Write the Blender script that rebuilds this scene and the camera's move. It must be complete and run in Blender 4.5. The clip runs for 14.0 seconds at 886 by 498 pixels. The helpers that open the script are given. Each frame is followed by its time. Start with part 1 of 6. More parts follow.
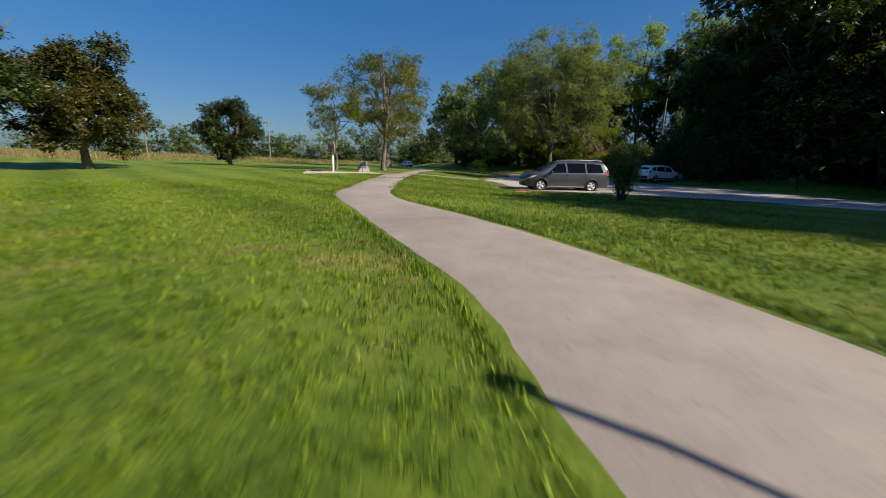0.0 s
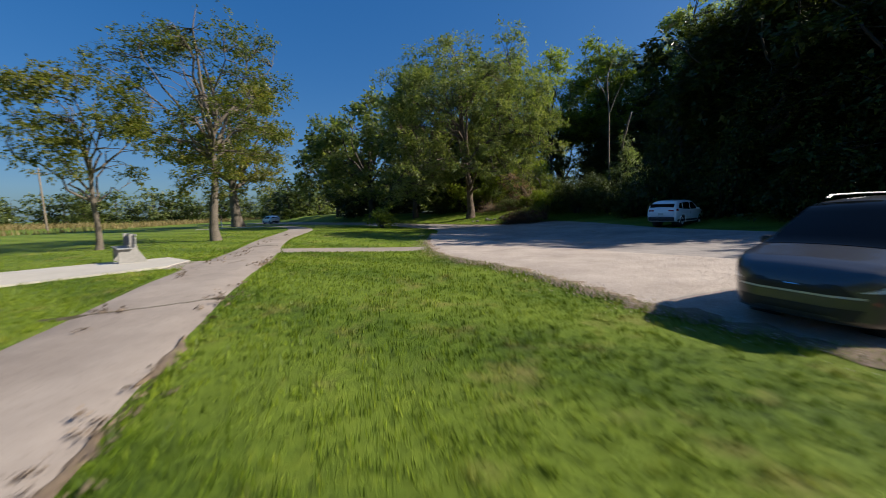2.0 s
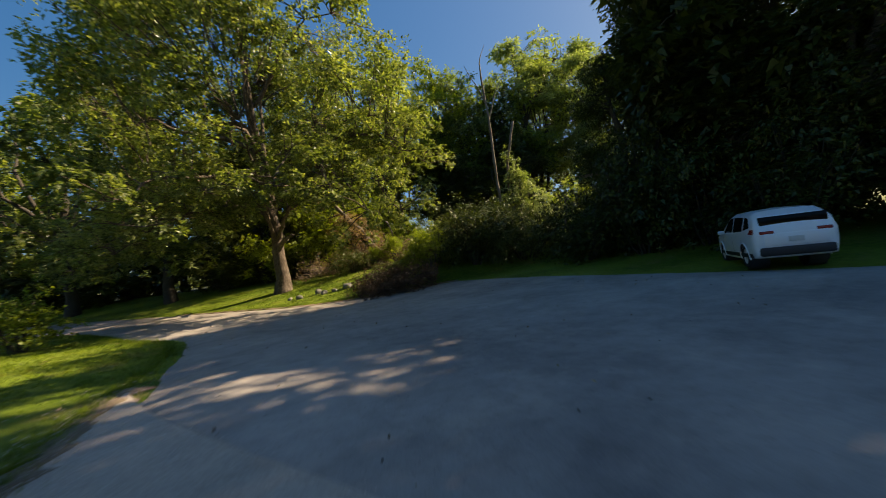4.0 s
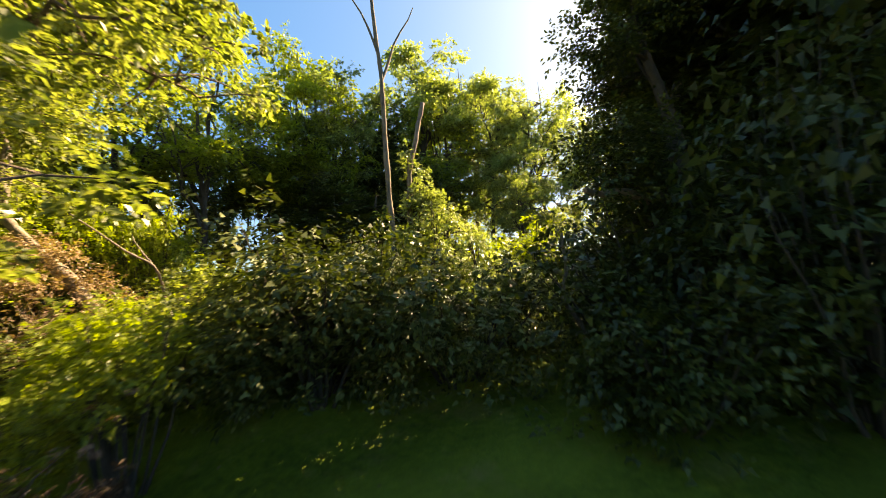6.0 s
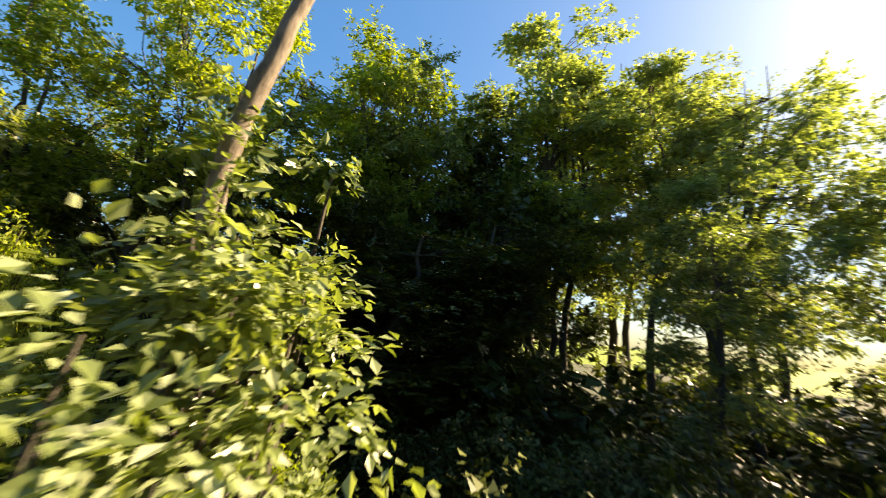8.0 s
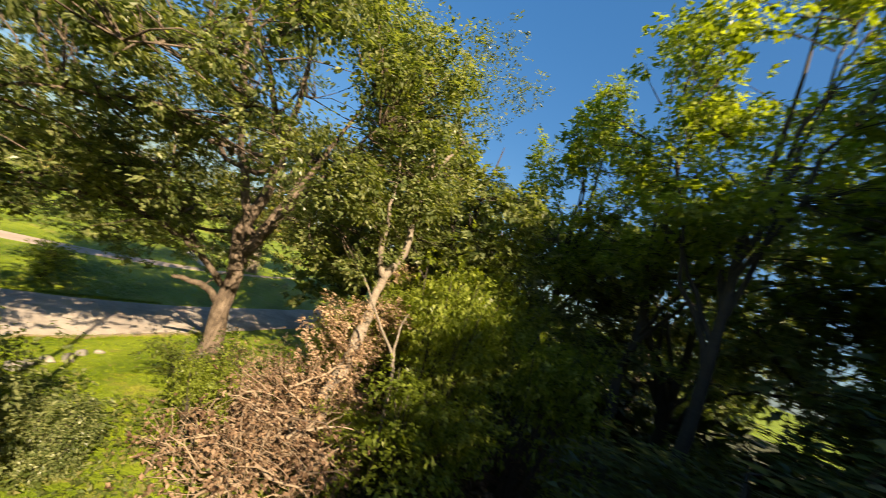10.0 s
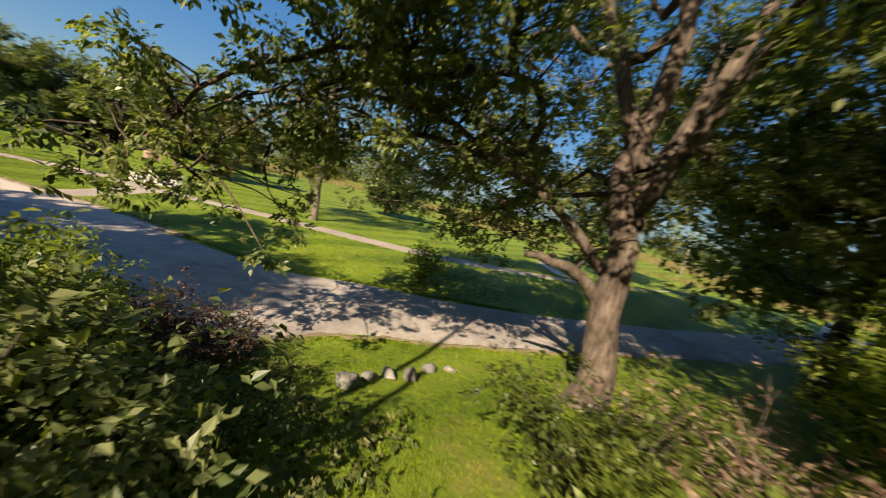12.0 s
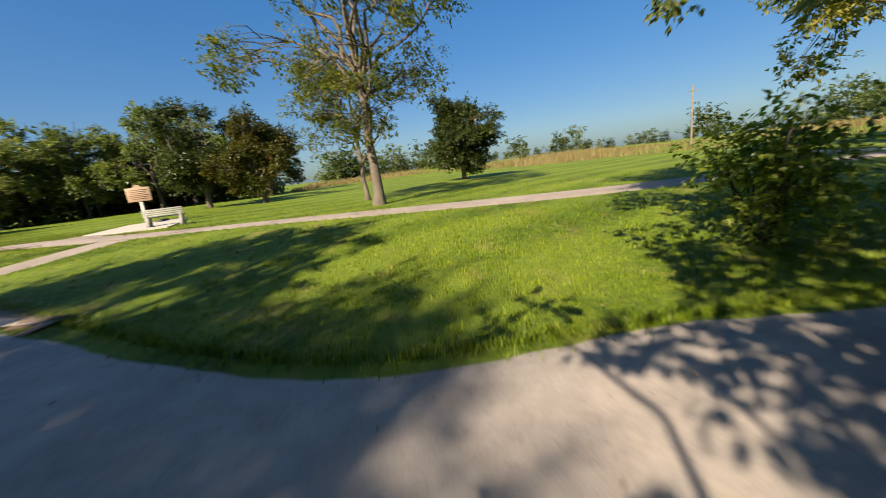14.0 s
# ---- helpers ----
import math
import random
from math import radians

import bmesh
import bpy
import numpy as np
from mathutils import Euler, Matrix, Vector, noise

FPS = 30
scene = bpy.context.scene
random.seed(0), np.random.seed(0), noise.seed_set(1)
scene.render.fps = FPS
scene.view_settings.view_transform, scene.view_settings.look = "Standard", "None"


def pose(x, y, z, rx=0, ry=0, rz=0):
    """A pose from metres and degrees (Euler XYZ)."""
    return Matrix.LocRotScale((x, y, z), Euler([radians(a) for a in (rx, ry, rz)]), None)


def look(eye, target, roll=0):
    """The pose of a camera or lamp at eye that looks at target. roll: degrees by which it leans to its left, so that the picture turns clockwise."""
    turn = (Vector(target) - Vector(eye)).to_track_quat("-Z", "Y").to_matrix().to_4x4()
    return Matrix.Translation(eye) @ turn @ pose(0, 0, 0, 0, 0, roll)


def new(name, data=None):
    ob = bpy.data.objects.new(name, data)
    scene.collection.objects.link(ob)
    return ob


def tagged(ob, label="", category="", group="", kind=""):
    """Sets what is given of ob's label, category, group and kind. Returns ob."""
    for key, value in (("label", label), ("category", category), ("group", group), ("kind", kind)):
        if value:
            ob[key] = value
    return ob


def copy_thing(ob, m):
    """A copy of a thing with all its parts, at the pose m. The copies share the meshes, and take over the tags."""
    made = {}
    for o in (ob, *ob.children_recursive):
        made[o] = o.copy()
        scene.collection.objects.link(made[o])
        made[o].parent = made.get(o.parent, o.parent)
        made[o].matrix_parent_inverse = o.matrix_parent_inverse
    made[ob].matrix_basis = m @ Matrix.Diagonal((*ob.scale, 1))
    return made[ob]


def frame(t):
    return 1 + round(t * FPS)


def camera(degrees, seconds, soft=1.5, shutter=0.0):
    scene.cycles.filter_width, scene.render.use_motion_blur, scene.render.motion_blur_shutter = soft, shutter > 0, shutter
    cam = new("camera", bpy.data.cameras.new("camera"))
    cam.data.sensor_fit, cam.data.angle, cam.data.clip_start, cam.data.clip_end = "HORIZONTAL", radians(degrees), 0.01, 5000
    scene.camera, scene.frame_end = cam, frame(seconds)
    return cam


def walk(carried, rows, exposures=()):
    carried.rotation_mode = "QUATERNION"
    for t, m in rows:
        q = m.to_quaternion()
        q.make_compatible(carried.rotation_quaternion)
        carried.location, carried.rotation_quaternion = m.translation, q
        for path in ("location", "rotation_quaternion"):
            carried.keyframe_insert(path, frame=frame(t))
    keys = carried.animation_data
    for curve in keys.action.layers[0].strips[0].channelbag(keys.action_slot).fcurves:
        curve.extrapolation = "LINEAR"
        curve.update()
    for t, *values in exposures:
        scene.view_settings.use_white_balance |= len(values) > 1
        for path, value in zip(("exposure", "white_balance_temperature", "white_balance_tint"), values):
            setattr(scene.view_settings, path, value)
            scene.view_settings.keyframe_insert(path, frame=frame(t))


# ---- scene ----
K = 1.19        # the plan below is drawn at 1 : 1.19; K brings it to metres
cam = camera(99.9, 14.0, soft=0.55, shutter=0.25)
PATH = [
    (0, (8.75, 3.75, 1.33), (8.295, 5.64, 0.875), 1.7),
    (0.5, (7.397, 7.47, 1.574), (7.049, 9.396, 1.163), 0.6),
    (1, (6.061, 11.379, 1.694), (5.838, 13.335, 1.343), -0.3),
    (1.5, (4.892, 15.557, 1.692), (4.832, 17.536, 1.408), -1.0),
    (2, (3.858, 19.9, 1.614), (4.02, 21.881, 1.393), -2.1),
    (2.5, (3.233, 24.563, 1.501), (3.68, 26.506, 1.342), -3.8),
    (2.7, (3.322, 26.254, 1.449), (3.867, 28.174, 1.313), -4.6),
    (4.8, (9.107, 41.312, 1.394), (10.469, 42.769, 1.538), -6.0),
    (5, (9.907, 42.211, 1.528), (11.32, 43.616, 1.691), -5.5),
    (5.5, (12.043, 44.083, 1.898), (13.552, 45.38, 2.101), -5.3),
    (6, (14.297, 45.892, 2.586), (15.885, 47.085, 2.824), -4.3),
    (6.5, (16.837, 47.407, 3.645), (18.45, 48.563, 3.893), -3.1),
    (7, (19.528, 48.393, 4.614), (21.071, 49.637, 4.881), -2.1),
    (9.5, (27.951, 55.492, 6.843), (26.96, 57.216, 7.056), 20.7),
    (10, (27.355, 56.802, 6.969), (25.773, 58.015, 7.119), 21.0),
    (10.5, (25.924, 57.61, 6.871), (24.096, 58.422, 6.885), 19.0),
    (11, (24.02, 57.777, 6.215), (22.094, 58.311, 6.13), 17.0),
    (11.5, (21.69, 58.015, 5.161), (19.708, 58.224, 4.995), 15.1),
    (12, (19.022, 57.898, 4.295), (17.071, 57.552, 4.022), 13.5),
    (12.5, (16.314, 57.214, 3.338), (14.567, 56.3, 3.006), 10.8),
    (13, (13.748, 55.721, 2.417), (12.126, 54.605, 2.069), 4.3),
    (13.5, (11.128, 53.598, 1.782), (9.436, 52.597, 1.416), -2.6),
    (14, (8.03, 51.364, 1.553), (6.202, 50.676, 1.128), -6.7),
]
walk(cam, [(t, look(Vector(e) * K, Vector(g) * K, r)) for t, e, g, r in PATH], exposures=[(0.0, 0.67, 6800, 10), (0.5, 0.65, 6600, 10), (1.0, 0.6, 6600, 10), (2.0, 0.65, 6600, 10), (2.7, 0.79, 7000, 10), (4.8, 1.69, 11800, 12), (5.5, 2.29, 13500, 14), (6.0, 2.54, 13500, 14), (6.5, 2.39, 12000, 14), (7.2, 2.19, 11000, 14), (9.3, 2.39, 11500, 12), (10.0, 1.69, 10000, 12), (10.5, 1.44, 9300, 12), (11.0, 1.34, 8900, 12), (12.0, 1.19, 8300, 12), (12.5, 1.01, 8100, 10), (13.0, 1.17, 7900, 12), (14.0, 1.19, 7800, 12)])

# ---- light ----
SUN_AZ = math.atan2(-0.17, 0.985)      # direction towards the sun, from +x
SUN_EL = radians(34)
world = bpy.data.worlds.new("sky")
scene.world = world
world.use_nodes = True
wn = world.node_tree.nodes
sky = wn.new("ShaderNodeTexSky")
sky.sky_type = "NISHITA"
sky.sun_disc = False
sky.sun_elevation = SUN_EL
sky.sun_rotation = math.pi / 2 - SUN_AZ
sky.air_density = 1.0
sky.dust_density = 1.5
sky.ozone_density = 2.5
wn["Background"].inputs["Strength"].default_value = 0.09
tint = wn.new("ShaderNodeMix")
tint.data_type, tint.blend_type = "RGBA", "MULTIPLY"
tint.inputs[0].default_value = 1.0
tint.inputs[7].default_value = (0.8, 1.13, 1.58, 1)
deep = wn.new("ShaderNodeGamma")
deep.inputs[1].default_value = 0.5
rich = wn.new("ShaderNodeHueSaturation")
rich.inputs["Saturation"].default_value = 2.1
world.node_tree.links.new(sky.outputs[0], deep.inputs[0])
world.node_tree.links.new(deep.outputs[0], rich.inputs["Color"])
world.node_tree.links.new(rich.outputs[0], tint.inputs[6])
world.node_tree.links.new(tint.outputs[2], wn["Background"].inputs["Color"])
sun = new("sun", bpy.data.lights.new("sun", "SUN"))
sun.data.energy, sun.data.angle, sun.data.color = 5.0, radians(0.55), (1.0, 0.93, 0.82)
sun.matrix_world = look((0, 0, 60), (-math.cos(SUN_AZ) * math.cos(SUN_EL) , -math.sin(SUN_AZ) * math.cos(SUN_EL), 60 - math.sin(SUN_EL)))

rng = np.random.default_rng(7)


# ---- materials ----
def mat(name):
    m = bpy.data.materials.new(name)
    m.use_nodes = True
    t = m.node_tree
    return m, t, t.nodes["Principled BSDF"]


def noise_tex(t, scale, detail=6, rough=0.6, vec=None):
    n = t.nodes.new("ShaderNodeTexNoise")
    n.inputs["Scale"].default_value, n.inputs["Detail"].default_value, n.inputs["Roughness"].default_value = scale, detail, rough
    if vec is not None:
        t.links.new(vec, n.inputs["Vector"])
    return n.outputs["Fac"]


def ramp(t, fac, stops):
    r = t.nodes.new("ShaderNodeValToRGB")
    el = r.color_ramp.elements
    while len(el) < len(stops):
        el.new(0.5)
    for e, (p, c) in zip(el, stops):
        e.position, e.color = p, (*c, 1)
    t.links.new(fac, r.inputs["Fac"])
    return r.outputs["Color"]


def mix(t, fac, a, b, kind="MIX"):
    m = t.nodes.new("ShaderNodeMix")
    m.data_type, m.blend_type = "RGBA", kind
    for s, v in ((0, fac), (6, a), (7, b)):
        if isinstance(v, (int, float)):
            m.inputs[s].default_value = v
        elif isinstance(v, tuple):
            m.inputs[s].default_value = (*v, 1)
        else:
            t.links.new(v, m.inputs[s])
    return m.outputs[2]


def math_node(t, op, a, b=0.0, clamp=False):
    m = t.nodes.new("ShaderNodeMath")
    m.operation, m.use_clamp = op, clamp
    for i, v in enumerate((a, b)):
        if isinstance(v, (int, float)):
            m.inputs[i].default_value = v
        else:
            t.links.new(v, m.inputs[i])
    return m.outputs[0]


def bump(t, p, height, strength=0.4, dist=0.02):
    b = t.nodes.new("ShaderNodeBump")
    b.inputs["Strength"].default_value, b.inputs["Distance"].default_value = strength, dist
    t.links.new(height, b.inputs["Height"])
    t.links.new(b.outputs[0], p.inputs["Normal"])


def coords(t):
    return t.nodes.new("ShaderNodeTexCoord").outputs["Object"]


def two_scale(name, dark, light, big, small, rough, metal=0.0, bumps=0.0, dist=0.01, spec=0.5, stain=None):
    """A surface that varies at a large and at a small scale."""
    m, t, p = mat(name)
    v = coords(t)
    a = noise_tex(t, big, 5, 0.6, v)
    b = noise_tex(t, small, 6, 0.7, v)
    col = ramp(t, mix(t, 0.5, a, b), ((0.32, dark), (0.68, light)))
    if stain:
        col = mix(t, ramp(t, noise_tex(t, big * 2.3, 4, 0.6, v), ((0.52, (0, 0, 0)), (0.66, (1, 1, 1)))), col, stain)
    t.links.new(col, p.inputs["Base Color"])
    p.inputs["Roughness"].default_value, p.inputs["Metallic"].default_value = rough, metal
    p.inputs["Specular IOR Level"].default_value = spec
    if bumps:
        bump(t, p, b, bumps, dist)
    return m


def ridged_bark(name, dark, mid, light, fine=14, depth=0.1):
    """Bark in shaggy upright ridges, with paler worn plates."""
    m, t, p = mat(name)
    v = coords(t)
    along = t.nodes.new("ShaderNodeMapping")
    along.inputs["Scale"].default_value = (1.0, 1.0, 0.16)
    t.links.new(v, along.inputs["Vector"])
    ridge = noise_tex(t, fine, 5, 0.7, along.outputs[0])
    plate = noise_tex(t, 2.4, 5, 0.65, v)
    t.links.new(ramp(t, mix(t, 0.4, ridge, plate), ((0.36, dark), (0.5, mid), (0.66, light))), p.inputs["Base Color"])
    p.inputs["Roughness"].default_value = 0.92
    p.inputs["Specular IOR Level"].default_value = 0.2
    bump(t, p, mix(t, 0.3, ridge, plate), 1.0, depth)
    return m


def leaf_mat(name, dark, mid, light, trans=0.45, gloss=0.35, patch_scale=0.45, shine=0.22):
    m, t, p = mat(name)
    info = t.nodes.new("ShaderNodeNewGeometry").outputs["Random Per Island"]
    ob = t.nodes.new("ShaderNodeObjectInfo").outputs["Random"]
    big = noise_tex(t, patch_scale, 4, 0.6, coords(t))
    f = math_node(t, "ADD", math_node(t, "MULTIPLY", info, 0.5), math_node(t, "MULTIPLY", big, 0.7))
    f = math_node(t, "ADD", f, math_node(t, "MULTIPLY", math_node(t, "SUBTRACT", ob, 0.5), 0.25))
    col = ramp(t, f, ((0.3, dark), (0.6, mid), (0.9, light)))
    p.inputs["Roughness"].default_value = gloss
    p.inputs["Specular IOR Level"].default_value = shine
    t.links.new(col, p.inputs["Base Color"])
    tr = t.nodes.new("ShaderNodeBsdfTranslucent")
    t.links.new(mix(t, 1.0, col, (1.6, 1.65, 0.55), "MULTIPLY"), tr.inputs["Color"])
    ms = t.nodes.new("ShaderNodeMixShader")
    ms.inputs[0].default_value = trans
    t.links.new(p.outputs[0], ms.inputs[1])
    t.links.new(tr.outputs[0], ms.inputs[2])
    t.links.new(ms.outputs[0], t.nodes["Material Output"].inputs["Surface"])
    return m


def paving(name, dark, light, grit):
    """Aged asphalt: broad bleaching, blotches, drifted grit and fine aggregate."""
    m, t, p = mat(name)
    v = coords(t)
    fine = noise_tex(t, 55, 3, 0.9, v)
    blot = noise_tex(t, 2.6, 7, 0.75, v)
    base = mix(t, 0.5, noise_tex(t, 0.35, 5, 0.65, v), mix(t, 0.45, blot, fine))
    col = ramp(t, base, ((0.36, dark), (0.62, light)))
    sand = ramp(t, noise_tex(t, 0.8, 8, 0.78, v), ((0.52, (0, 0, 0)), (0.68, (1, 1, 1))))
    col = mix(t, math_node(t, "MULTIPLY", sand, 0.55 * grit), col, (0.43, 0.36, 0.3))
    speck = ramp(t, noise_tex(t, 18, 4, 0.85, v), ((0.3, (0.62, 0.6, 0.58)), (0.42, (1, 1, 1)), (0.66, (1, 1, 1)), (0.76, (1.25, 1.22, 1.18))))
    col = mix(t, 1.0, col, speck, "MULTIPLY")
    t.links.new(col, p.inputs["Base Color"])
    p.inputs["Roughness"].default_value = 0.92
    bump(t, p, mix(t, 0.5, fine, blot), 0.5, 0.012)
    return m


LEAF = leaf_mat("leaf_maple", (0.038, 0.06, 0.019), (0.105, 0.14, 0.05), (0.25, 0.27, 0.125), 0.52, shine=0.4)
LEAF_DARK = leaf_mat("leaf_deep_green", (0.02, 0.032, 0.008), (0.042, 0.06, 0.012), (0.085, 0.105, 0.02), 0.22, 0.42, shine=0.32)
LEAF_YELLOW = leaf_mat("leaf_yellow_green", (0.085, 0.12, 0.022), (0.175, 0.225, 0.042), (0.29, 0.33, 0.085), 0.55)
LEAF_RUSSET = leaf_mat("leaf_russet", (0.03, 0.045, 0.01), (0.062, 0.072, 0.017), (0.135, 0.09, 0.028), 0.3)
LEAF_SPARSE = leaf_mat("leaf_sparse_olive", (0.055, 0.075, 0.016), (0.125, 0.145, 0.03), (0.26, 0.225, 0.06), 0.45)
LEAF_PALE = leaf_mat("leaf_pale_grey_green", (0.08, 0.115, 0.05), (0.17, 0.215, 0.1), (0.31, 0.36, 0.2), 0.5, 0.35)
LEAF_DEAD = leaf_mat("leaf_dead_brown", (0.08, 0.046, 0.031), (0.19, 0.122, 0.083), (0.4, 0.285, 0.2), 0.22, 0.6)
# withered reddish brown, darkened to carry the shade over two brush piles
LEAF_DEAD_SHADED = leaf_mat("leaf_withered_shaded", (0.04, 0.024, 0.017), (0.09, 0.055, 0.04), (0.19, 0.125, 0.085), 0.18, 0.45)
# one vine leaf in two copies: shade, then sunlight, put into the colour
LEAF_VINE_SHADED = leaf_mat("leaf_vine_shaded", (0.022, 0.035, 0.01), (0.055, 0.078, 0.02), (0.15, 0.17, 0.06), 0.16, 0.5)
LEAF_VINE_LIT = leaf_mat("leaf_vine_lit", (0.09, 0.125, 0.04), (0.21, 0.265, 0.11), (0.42, 0.46, 0.32), 0.32, 0.35, shine=0.5)
BARK = two_scale("bark_grey_brown", (0.06, 0.048, 0.036), (0.2, 0.165, 0.13), 1.4, 14, 0.9, bumps=0.9, dist=0.04)
BARK_RED = ridged_bark("bark_reddish_shaggy", (0.022, 0.017, 0.014), (0.105, 0.079, 0.062), (0.225, 0.178, 0.142))
BARK_TORN = ridged_bark("torn_brown_wood", (0.06, 0.04, 0.03), (0.22, 0.15, 0.11), (0.38, 0.28, 0.21), 18)
BARK_DARK = two_scale("bark_dark", (0.025, 0.02, 0.016), (0.08, 0.066, 0.052), 1.2, 14, 0.92, bumps=0.8, dist=0.03)
BARK_PALE = ridged_bark("bare_pale_wood", (0.074, 0.0592, 0.0488), (0.178, 0.148, 0.122), (0.266, 0.229, 0.196), 26, 0.03)
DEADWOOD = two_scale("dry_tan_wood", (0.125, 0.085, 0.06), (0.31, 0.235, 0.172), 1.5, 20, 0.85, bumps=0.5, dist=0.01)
# twigs of the same piles, shade included in the colour
TWIG_SHADED = two_scale("shaded_brush_twigs", (0.03, 0.02, 0.015), (0.1, 0.07, 0.055), 2, 25, 0.9)


def lawn_colour(t, v):
    """Mown lawn: patches, broad mowing stripes, dry straw spots."""
    a = noise_tex(t, 0.16, 4, 0.55, v)
    b = noise_tex(t, 1.1, 6, 0.72, v)
    c = noise_tex(t, 22, 5, 0.8, v)
    tuft = noise_tex(t, 6.5, 3, 0.6, v)
    col = ramp(t, mix(t, 0.5, mix(t, 0.5, a, b), mix(t, 0.55, c, tuft)), ((0.36, (0.02, 0.045, 0.004)), (0.5, (0.092, 0.148, 0.01)), (0.63, (0.2, 0.245, 0.024))))
    s = t.nodes.new("ShaderNodeSeparateXYZ")
    t.links.new(v, s.inputs[0])
    w = t.nodes.new("ShaderNodeMath")
    w.operation = "SINE"
    along = math_node(t, "ADD", math_node(t, "MULTIPLY", s.outputs[0], 1.05), math_node(t, "MULTIPLY", s.outputs[1], 1.8))
    t.links.new(math_node(t, "ADD", along, math_node(t, "MULTIPLY", a, 2.5)), w.inputs[0])
    stripe = math_node(t, "MULTIPLY", math_node(t, "ADD", math_node(t, "MULTIPLY", w.outputs[0], 0.8), 0.5, True), 0.4)
    col = mix(t, stripe, col, (0.2, 0.265, 0.028))
    dry = ramp(t, noise_tex(t, 0.75, 7, 0.75, v), ((0.54, (0, 0, 0)), (0.69, (1, 1, 1))))
    col = mix(t, math_node(t, "MULTIPLY", dry, 0.6), col, (0.27, 0.21, 0.075))
    return col, c


def grass_ground():
    m, t, p = mat("mown_grass")
    v = coords(t)
    col, c = lawn_colour(t, v)
    t.links.new(col, p.inputs["Base Color"])
    p.inputs["Roughness"].default_value = 0.75
    p.inputs["Specular IOR Level"].default_value = 0.2
    bump(t, p, mix(t, 0.4, noise_tex(t, 6.5, 3, 0.6, v), c), 1.0, 0.12)
    return m


def grass_blade():
    m, t, p = mat("grass_blade")
    info = t.nodes.new("ShaderNodeNewGeometry").outputs["Random Per Island"]
    col, _ = lawn_colour(t, coords(t))
    col = mix(t, 1.0, col, ramp(t, info, ((0.05, (0.55, 0.62, 0.5)), (0.6, (1.1, 1.12, 0.9)), (0.95, (1.7, 1.5, 1.4)))), "MULTIPLY")
    t.links.new(col, p.inputs["Base Color"])
    p.inputs["Roughness"].default_value, p.inputs["Specular IOR Level"].default_value = 0.45, 0.2
    tr = t.nodes.new("ShaderNodeBsdfTranslucent")
    t.links.new(col, tr.inputs["Color"])
    ms = t.nodes.new("ShaderNodeMixShader")
    ms.inputs[0].default_value = 0.2
    t.links.new(p.outputs[0], ms.inputs[1])
    t.links.new(tr.outputs[0], ms.inputs[2])
    t.links.new(ms.outputs[0], t.nodes["Material Output"].inputs["Surface"])
    return m


GRASS = grass_ground()
BLADE = grass_blade()
DRY_BLADE = leaf_mat("tall_dry_grass", (0.13, 0.1, 0.04), (0.24, 0.18, 0.08), (0.34, 0.27, 0.13), 0.3, 0.6)
ASPHALT_PATH = paving("path_asphalt_bleached", (0.2, 0.162, 0.135), (0.345, 0.29, 0.245), 0.5)
ASPHALT = paving("road_asphalt_worn", (0.15, 0.13, 0.12), (0.38, 0.335, 0.3), 1.0)
GRAVEL = two_scale("gravel_limestone", (0.26, 0.212, 0.175), (0.54, 0.455, 0.385), 0.8, 26, 0.95, bumps=0.8, dist=0.02)
DIRT = two_scale("bare_edge_dirt", (0.1, 0.068, 0.045), (0.27, 0.2, 0.135), 1.1, 20, 0.95, bumps=0.8, dist=0.03)
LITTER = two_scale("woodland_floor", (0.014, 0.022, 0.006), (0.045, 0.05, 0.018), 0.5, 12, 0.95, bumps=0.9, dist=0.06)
CONCRETE = two_scale("concrete_pad", (0.36, 0.33, 0.28), (0.52, 0.48, 0.42), 1.0, 30, 0.85, bumps=0.25, dist=0.004)
STONE = two_scale("field_stone", (0.09, 0.085, 0.078), (0.24, 0.225, 0.205), 1.8, 14, 0.85, bumps=0.7, dist=0.03, stain=(0.07, 0.09, 0.05))
STONE_PALE = two_scale("pale_field_stone", (0.13, 0.118, 0.1), (0.36, 0.33, 0.29), 2.0, 14, 0.85, bumps=0.7, dist=0.03)


# ---- geometry helpers ----
def bm_object(name, bm, material, parent=None, label="", smooth=True):
    me = bpy.data.meshes.new(name)
    bm.normal_update()
    bm.to_mesh(me)
    bm.free()
    if smooth:
        me.polygons.foreach_set("use_smooth", [True] * len(me.polygons))
    me.materials.append(material)
    ob = new(name, me)
    if parent:
        ob.parent = parent
    if label:
        ob["label"] = label
    return ob


part = bm_object


def np_object(name, verts, faces, material, parent=None, smooth=False):
    """One mesh from an array of vertices and an array of faces of equal size."""
    me = bpy.data.meshes.new(name)
    n, k = faces.shape
    me.vertices.add(len(verts))
    me.vertices.foreach_set("co", np.ascontiguousarray(verts, dtype=np.float32).ravel())
    me.loops.add(n * k)
    me.loops.foreach_set("vertex_index", np.ascontiguousarray(faces, dtype=np.int32).ravel())
    me.polygons.add(n)
    me.polygons.foreach_set("loop_start", np.arange(0, n * k, k, dtype=np.int32))
    me.polygons.foreach_set("use_smooth", np.full(n, smooth))
    me.update(calc_edges=True)
    me.materials.append(material)
    ob = new(name, me)
    if parent:
        ob.parent = parent
    return ob


def empty(name, at, label, category, group="", rot=0.0):
    ob = new(name)
    ob.matrix_basis = pose(*at, 0, 0, rot)
    return tagged(ob, label, category, group)


